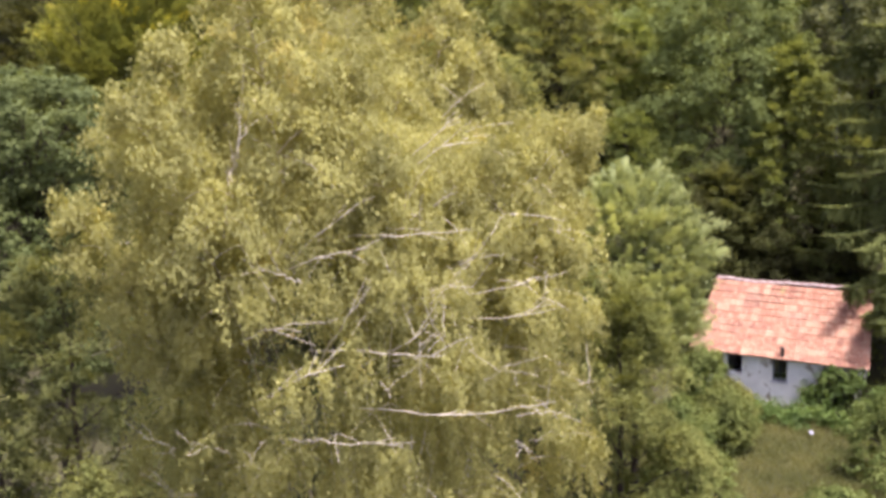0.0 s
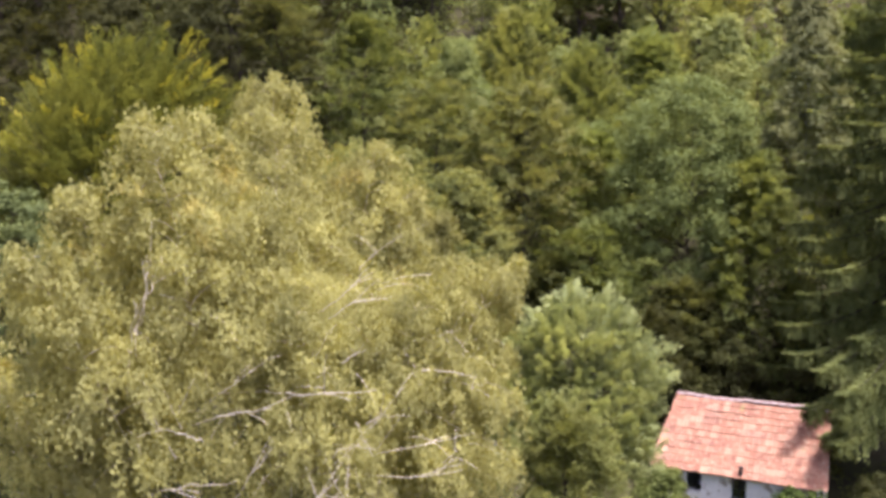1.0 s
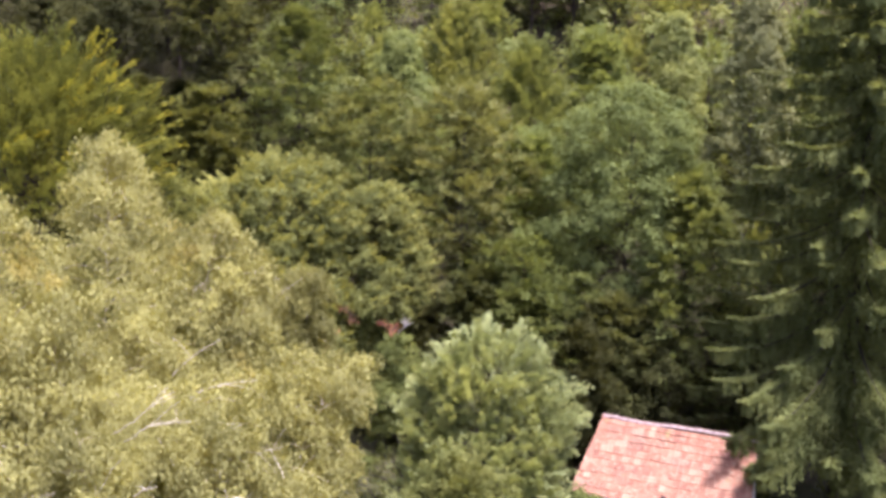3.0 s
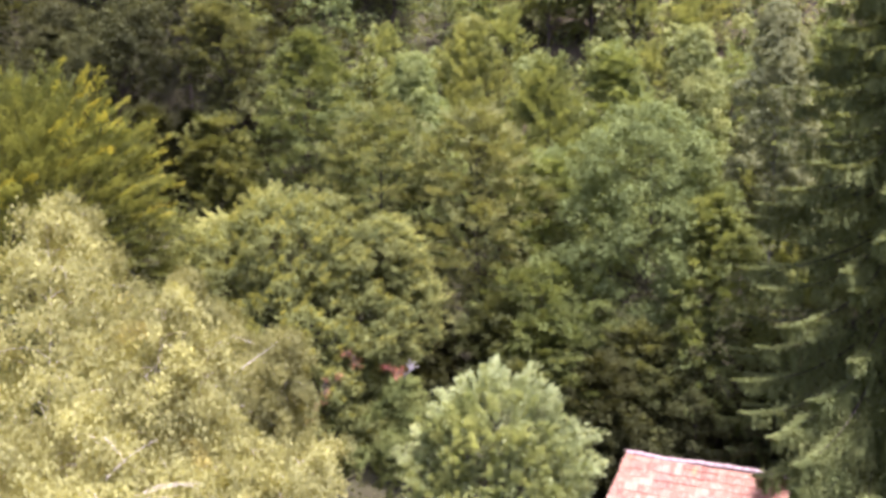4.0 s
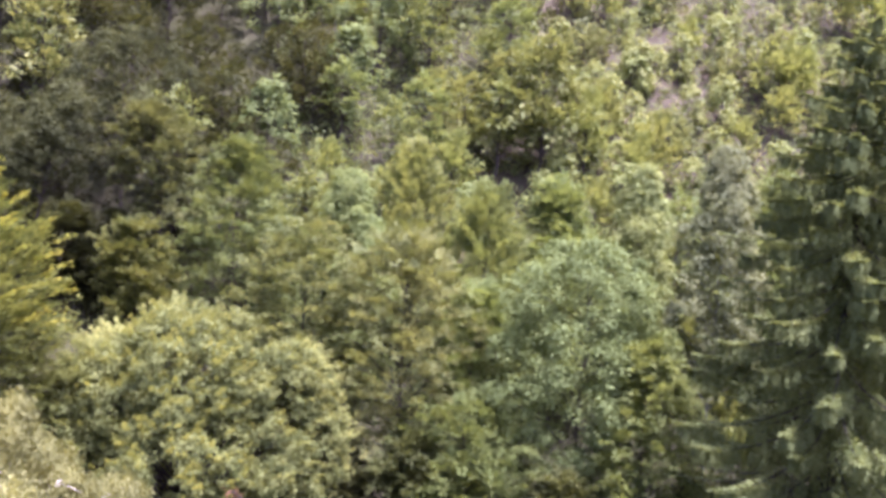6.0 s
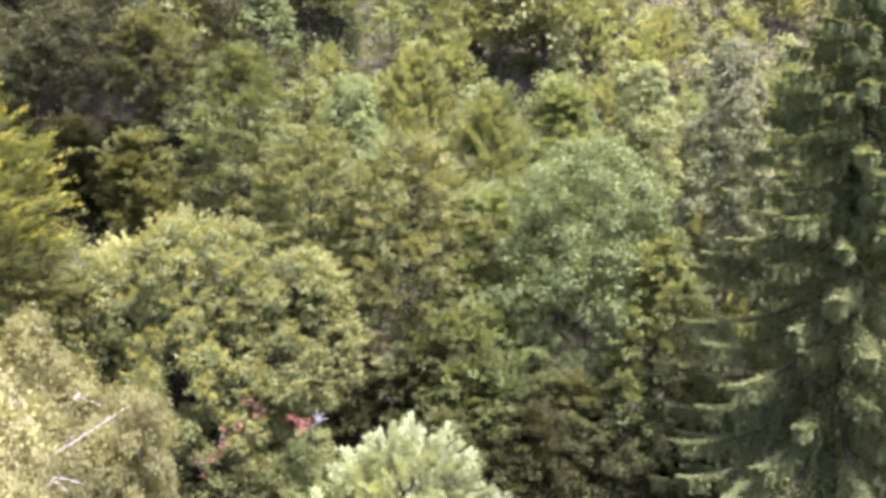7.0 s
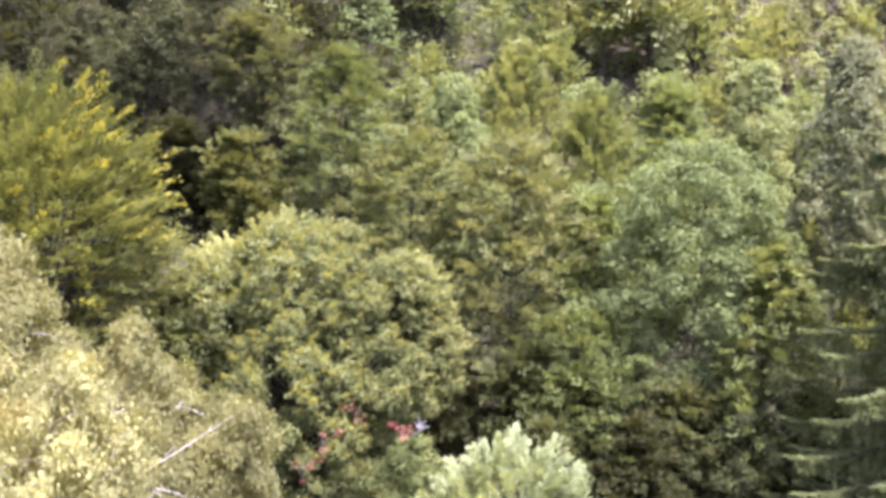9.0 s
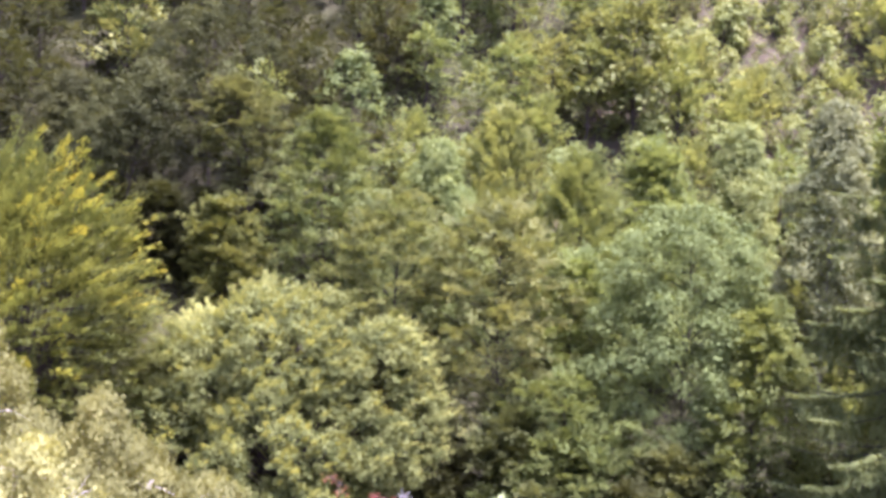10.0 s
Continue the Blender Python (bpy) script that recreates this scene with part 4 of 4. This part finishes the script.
def undergrowth():
    rng = np.random.default_rng(9)
    # thicket under the trees of the valley floor, leaving the meadow free
    p = np.stack([rng.uniform(-16, 30, 900), rng.uniform(24, 56, 900)], 1)
    meadow = (np.abs(p[:, 0] - 11.5 - (p[:, 1] - 40) * 0.2) < 3.2) & (p[:, 1] < 46) | (np.hypot((p[:, 0] - 16) * 0.9, p[:, 1] - 50.3) < 4.2)
    p = p[~meadow]
    z = hill(p[:, 0], p[:, 1]) + rng.uniform(0.1, 1.5, len(p))
    tufts("thicket", np.column_stack([p, z]), 0.75, 30, 0.16, LEAF_GREEN, "knee-high green thicket under the trees", "thicket", 10)
    p = np.stack([rng.uniform(-20, 32, 900), rng.uniform(55, 92, 900)], 1)
    # dark leaf colour stands for the deep shade under the canopy
    tufts("brushwood", np.column_stack([p, hill(p[:, 0], p[:, 1]) + rng.uniform(0.1, 1.6, len(p))]), 0.8, 34, 0.17, LEAF_DEEP_SHADE, "brushwood at the foot of the wood, darkened to stand for shade", "thicket", 12)
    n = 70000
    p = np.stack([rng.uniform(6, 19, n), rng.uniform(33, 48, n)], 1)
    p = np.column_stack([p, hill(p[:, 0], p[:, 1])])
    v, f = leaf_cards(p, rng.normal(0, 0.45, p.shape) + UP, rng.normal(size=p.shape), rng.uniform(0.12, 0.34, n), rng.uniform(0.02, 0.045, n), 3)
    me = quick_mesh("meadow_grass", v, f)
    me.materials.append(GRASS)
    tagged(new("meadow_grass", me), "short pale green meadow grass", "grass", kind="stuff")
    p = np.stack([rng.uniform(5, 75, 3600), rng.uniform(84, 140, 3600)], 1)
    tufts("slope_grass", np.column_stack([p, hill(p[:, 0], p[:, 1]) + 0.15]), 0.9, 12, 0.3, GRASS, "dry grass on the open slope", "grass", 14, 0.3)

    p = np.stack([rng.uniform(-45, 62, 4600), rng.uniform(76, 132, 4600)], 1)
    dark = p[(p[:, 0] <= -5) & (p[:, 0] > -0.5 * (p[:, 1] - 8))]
    tufts("dark_scrub", np.column_stack([dark, hill(dark[:, 0], dark[:, 1]) + rng.uniform(0.2, 1.6, len(dark))]), 1.25, 34, 0.27, LEAF_DEEP_SHADE, "dark green scrub under the oaks of the slope", "scrub", 17)
    p = p[(p[:, 0] > -5) & (p[:, 0] < 8 + 0.52 * (p[:, 1] - 8))]
    tufts("slope_scrub", np.column_stack([p, hill(p[:, 0], p[:, 1]) + rng.uniform(0.2, 1.6, len(p))]), 1.25, 40, 0.27, LEAF_WOOD, "waist-high green scrub between the slope trees", "scrub", 16)


undergrowth()


def creeper(name, spots, radius, count, size, mat, label, seed):
    rng = np.random.default_rng(seed)
    spots = np.asarray(spots, float)
    base = spots.mean(0)
    base[2] = spots[:, 2].min()
    ob = thing(name, tuple(base), label, "creeper")
    rel = spots - base
    vine = Tubes()
    for a, b in zip(rel[:-1], rel[1:]):
        vine.add(bend(a, b, 0.05, rng, 5), np.full(5, 0.015), 4)
    part("stem", vine.mesh("stem"), BARK, ob)
    v, f = blob_leaves(rng, rel, unit(rng.normal(size=rel.shape) + (0, -0.8, 0.4)), radius * rng.uniform(0.5, 1.3, len(rel)), 0.6, count, size)
    part("leaves", quick_mesh("leaves", v, f), mat, ob)


def strand(a, b, n, jitter, seed):
    rng = np.random.default_rng(seed)
    return np.asarray(a) + (np.asarray(b) - np.asarray(a)) * np.linspace(0, 1, n)[:, None] + rng.normal(0, jitter, (n, 3))


creeper("red_creeper", strand((2.55, 42.7, 12.25), (3.3, 42.6, 12.05), 9, 0.13, 1), 0.15, 12, 0.10, LEAF_RED, "bright red creeper on a broken branch", 61)
creeper("red_creeper", strand((-0.2, 42.7, 10.4), (0.8, 42.7, 11.9), 12, 0.16, 2), 0.17, 8, 0.10, LEAF_RED, "dark red creeper climbing the round tree", 62)

creeper("red_creeper", strand((1.1, 43.0, 12.8), (1.7, 43.0, 12.4), 7, 0.12, 5), 0.14, 6, 0.10, LEAF_RED, "thin red creeper high on the round tree", 64)


def dead_branch():
    rng = np.random.default_rng(3)
    t = Tubes()
    for w in ((0.5, -0.1, 0.9), (0.15, -0.3, 1.0), (-0.4, -0.1, 0.7), (0.75, 0.0, 0.4), (0.3, -0.2, 0.5), (-0.1, -0.1, 1.2)):
        t.add(bend((0, 0, 0), np.array(w) * 0.42, 0.12, rng, 5), np.linspace(0.026, 0.008, 5), 5)
    t.add(bend((-0.3, 1.6, -0.9), (0, 0, 0), 0.02, rng, 5), np.linspace(0.05, 0.03, 5), 6)
    me = t.mesh("dead_branch")
    me.materials.append(DEAD_WOOD)
    ob = tagged(new("dead_branch", me), "broken bleached branch end beside the red creeper", "branch")
    ob.location = (3.45, 42.55, 12.2)


dead_branch()


def house_growth():
    rng = np.random.default_rng(4)
    loc = [(rng.uniform(1.0, 3.6), -2.55 - rng.uniform(0, 0.45), rng.uniform(0.1, 2.35)) for _ in range(110)]
    creeper("wall_vine", [tuple(HX @ Vector(p)) for p in loc if p[2] < 0.8 + (p[0] - 0.6) * 0.9], 0.36, 42, 0.15, LEAF_VINE, "green vine over the corner of the house wall", 63)
    loc = [(rng.uniform(-3.6, 3.9), -3.0 - rng.uniform(0, 1.6), rng.uniform(0.0, 0.75)) for _ in range(150)]
    tufts("nettles", [tuple(HX @ Vector(p)) for p in loc], 0.42, 40, 0.14, LEAF_VINE, "green nettles along the house wall", "nettles", 15)
    for i, (x, y, r, h, mat, label) in enumerate(((17.5, 40.5, 2.3, 3.6, LEAF_GREEN, "dull green bush at the edge of the meadow"),
                                                  (13.4, 36.0, 1.5, 1.8, LEAF_GREEN, "low dull green bush in the meadow"),
                                                  (11.4, 48.4, 1.3, 2.7, LEAF_GREEN, "grey-green bush against the end of the house wall"),
                                                  (12.3, 46.9, 1.1, 1.6, LEAF_ASH, "low bush before the house wall"),
                                                  (11.3, 44.0, 1.5, 2.4, LEAF_GREEN, "dull green bush where meadow and willow meet"),
                                                  (8.7, 40.5, 1.4, 3.6, LEAF_GREEN, "green bush beside the house"),
                                                  (20.4, 44.6, 1.8, 2.8, LEAF_DEEP_SHADE, "dark green bush below the spruce"),
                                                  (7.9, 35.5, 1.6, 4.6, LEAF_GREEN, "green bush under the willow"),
                                                  (21.3, 47.6, 1.6, 2.3, LEAF_DEEP_SHADE, "dark bush at the corner of the house"),
                                                  (22.9, 45.6, 1.8, 2.6, LEAF_DEEP_SHADE, "dark green bush under the spruce"),
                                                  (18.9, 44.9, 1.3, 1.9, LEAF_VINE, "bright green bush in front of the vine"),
                                                  # next three: added, so dark that they stand for unlit ground behind
                                                  # the house
                                                  (13.2, 55.0, 2.0, 5.6, LEAF_DEEP_SHADE, "added dark bush behind the house, shade put into its leaves"),
                                                  (16.8, 55.6, 2.2, 6.4, LEAF_DEEP_SHADE, "added dark bush between house and wood, shade put into its leaves"),
                                                  (20.2, 54.4, 2.2, 6.0, LEAF_DEEP_SHADE, "added dark bush under the spruce, shade put into its leaves"),
                                                  (-9.4, 25.2, 2.4, 8.6, LEAF_ASH, "dull green hazel below the birch"),
                                                  (-12.6, 27.8, 2.8, 9.6, LEAF_MID, "dull green hazel beside the maple"),
                                                  (-8.2, 31.2, 2.6, 8.4, LEAF_MID, "olive-green bush behind the birch"),
                                                  (-14.8, 31.6, 2.6, 8.8, LEAF_ASH, "green bush below the maple"),
                                                  (-4.2, 41.0, 2.8, 8.5, LEAF_DEEP_SHADE, "dark green hazel between birch and round tree"),
                                                  (-7.2, 39.0, 2.8, 9.5, LEAF_DEEP_SHADE, "dark green hazel beside the birch"))):
        broad_tree("bush", (x, y, 0), h, r, mat, label, "blob", ROUND, 0.02, 20, 0.38, 12, 38, 0.4, 0.135, seed=70 + i, category="bush", corners=3)
    bm = bmesh.new()
    bmesh.ops.create_icosphere(bm, subdivisions=3, radius=0.12)
    for v in bm.verts:
        v.co *= 1 + 0.25 * noise.noise(v.co * 7)
        v.co.z *= 0.7
    me = bpy.data.meshes.new("stone")
    bm.to_mesh(me)
    bm.free()
    me.materials.append(STONE)
    ob = tagged(new("stone", me), "small white stone in the grass before the house", "stone")
    ob.location = (15.3, 44.6, 0.25)


house_growth()


def rocks():
    """Pale rock outcrops high on the slope."""
    for i, (x, y, s, h) in enumerate(((38.8, 124.3, 0.9, 3.0), (42.9, 123.6, 0.8, 2.4))):
        bm = bmesh.new()
        bmesh.ops.create_icosphere(bm, subdivisions=4, radius=1)
        for v in bm.verts:
            v.co *= 1 + 0.35 * noise.noise(v.co * 1.6 + Vector((i * 5, 0, 0))) + 0.12 * noise.noise(v.co * 5)
            v.co = Vector((v.co.x * s, v.co.y * s, v.co.z * h))
        me = bpy.data.meshes.new("rock")
        bm.to_mesh(me)
        bm.free()
        me.materials.append(STONE)
        ob = tagged(new("rock", me), "pale limestone outcrop on the open slope", "rock", "outcrops")
        ob.location = on(x, y, h * 0.45)


rocks()


# ---- roof tiles ----
def tile_mesh(w, l):
    """An interlocking clay tile: two shallow troughs and a raised side roll."""
    xs = np.array((-0.5, -0.42, -0.34, -0.12, 0.0, 0.12, 0.40, 0.5)) * w
    zs = np.array((0.010, 0.020, 0.009, 0.006, 0.012, 0.006, 0.008, 0.010))
    k = len(xs)
    v = [(x, y, z + (0.026 if y < 0 else 0.0)) for y in (-l, 0.05) for x, z in zip(xs, zs)]
    v += [(x, y, z - 0.02 + (0.026 if y < 0 else 0.0)) for y in (-l, 0.05) for x, z in zip(xs, zs)]
    f = []
    for i in range(k - 1):
        f.append((i, i + 1, k + i + 1, k + i))
        f.append((2 * k + i + 1, 2 * k + i, 3 * k + i, 3 * k + i + 1))
        f.append((2 * k + i, 2 * k + i + 1, i + 1, i))
    f += [(0, k, 3 * k, 2 * k), (k - 1, 3 * k - 1, 4 * k - 1, 2 * k - 1)]
    me = bpy.data.meshes.new("roof_tile")
    me.from_pydata(v, [], f)
    me.materials.append(TILE)
    return me


def roof_tiles():
    rng = random.Random(8)
    cols, rows = 27, 11
    w, l = 2 * HALF / cols, ROOF_SLOPE / rows
    me = tile_mesh(w, l)
    front = pose(0, 0, RIDGE) @ pose(0, 0, 0, math.degrees(ROOF_ANGLE), 0, 0)
    back = pose(0, 0, RIDGE, 0, 0, 180) @ pose(0, 0, 0, math.degrees(ROOF_ANGLE), 0, 0)
    roof = part("roof", boxed(-HALF + 0.02, HALF - 0.02, -ROOF_SLOPE, -0.01, -0.036, -0.012), TILE, HOUSE, "worn red clay tile roof", front)
    for r in range(rows):
        for c in range(cols):
            flare = 1 + 0.13 * (r + 0.5) / rows  # the roof widens towards the eave
            x = (-HALF + (c + 0.5) * w) * flare - 0.12 * r / rows
            dip = -0.10 * math.sin((c + 0.5) / cols * math.pi) ** 2 * math.sin((r + 0.5) / rows * math.pi) - 0.03 * math.sin(c * 0.5 + r * 0.6)
            part("roof_tile", me, None, roof, m=pose(x + rng.gauss(0, 0.006), -r * l + rng.gauss(0, 0.012), 0.055 + dip * 0.4 + rng.gauss(0, 0.008),
                                                     rng.gauss(0, 0.7), rng.gauss(0, 0.9), rng.gauss(0, 1.2)) @ Matrix.Diagonal((flare * 1.04, 1, 1, 1)))
    V, F = [], []
    base = np.array([q.co for q in me.vertices])
    quads = np.array([p.vertices[:] for p in me.polygons])
    for r in range(rows):
        for c in range(cols):
            F.append(quads + len(V) * len(base))
            V.append(base + (-HALF + (c + 0.5) * w, -r * l, 0.0))
    joined = quick_mesh("rear_tiles", np.concatenate(V), np.concatenate(F))
    tagged(part("rear_tiles", joined, TILE, HOUSE, "rear slope of red clay tiles", back), kind="stuff")
    n = 18
    a = np.linspace(0, math.pi, 7)
    step = 2 * HALF / n
    vv = []
    for rad, x in ((0.13, -0.5), (0.115, 0.56), (0.115, -0.5), (0.10, 0.56)):
        vv += [(x * step, math.cos(t) * rad, math.sin(t) * rad * 0.85) for t in a]
    ff = [(i, i + 1, 7 + i + 1, 7 + i) for i in range(6)] + [(14 + i + 1, 14 + i, 21 + i, 21 + i + 1) for i in range(6)] + [(i + 1, i, 14 + i, 14 + i + 1) for i in range(6)]
    cap = bpy.data.meshes.new("ridge_tile")
    cap.from_pydata(vv, [], ff)
    cap.materials.append(RIDGE_TILE)
    for i in range(n):
        part("ridge_tile", cap, None, roof, m=front.inverted() @ pose(-HALF + (i + 0.5) * step, 0, RIDGE + 0.04 + rng.gauss(0, 0.015) - 0.05 * math.sin(2.2 * math.pi * (i + 0.5) / n), 0, 0, rng.gauss(0, 1.5)))


roof_tiles()
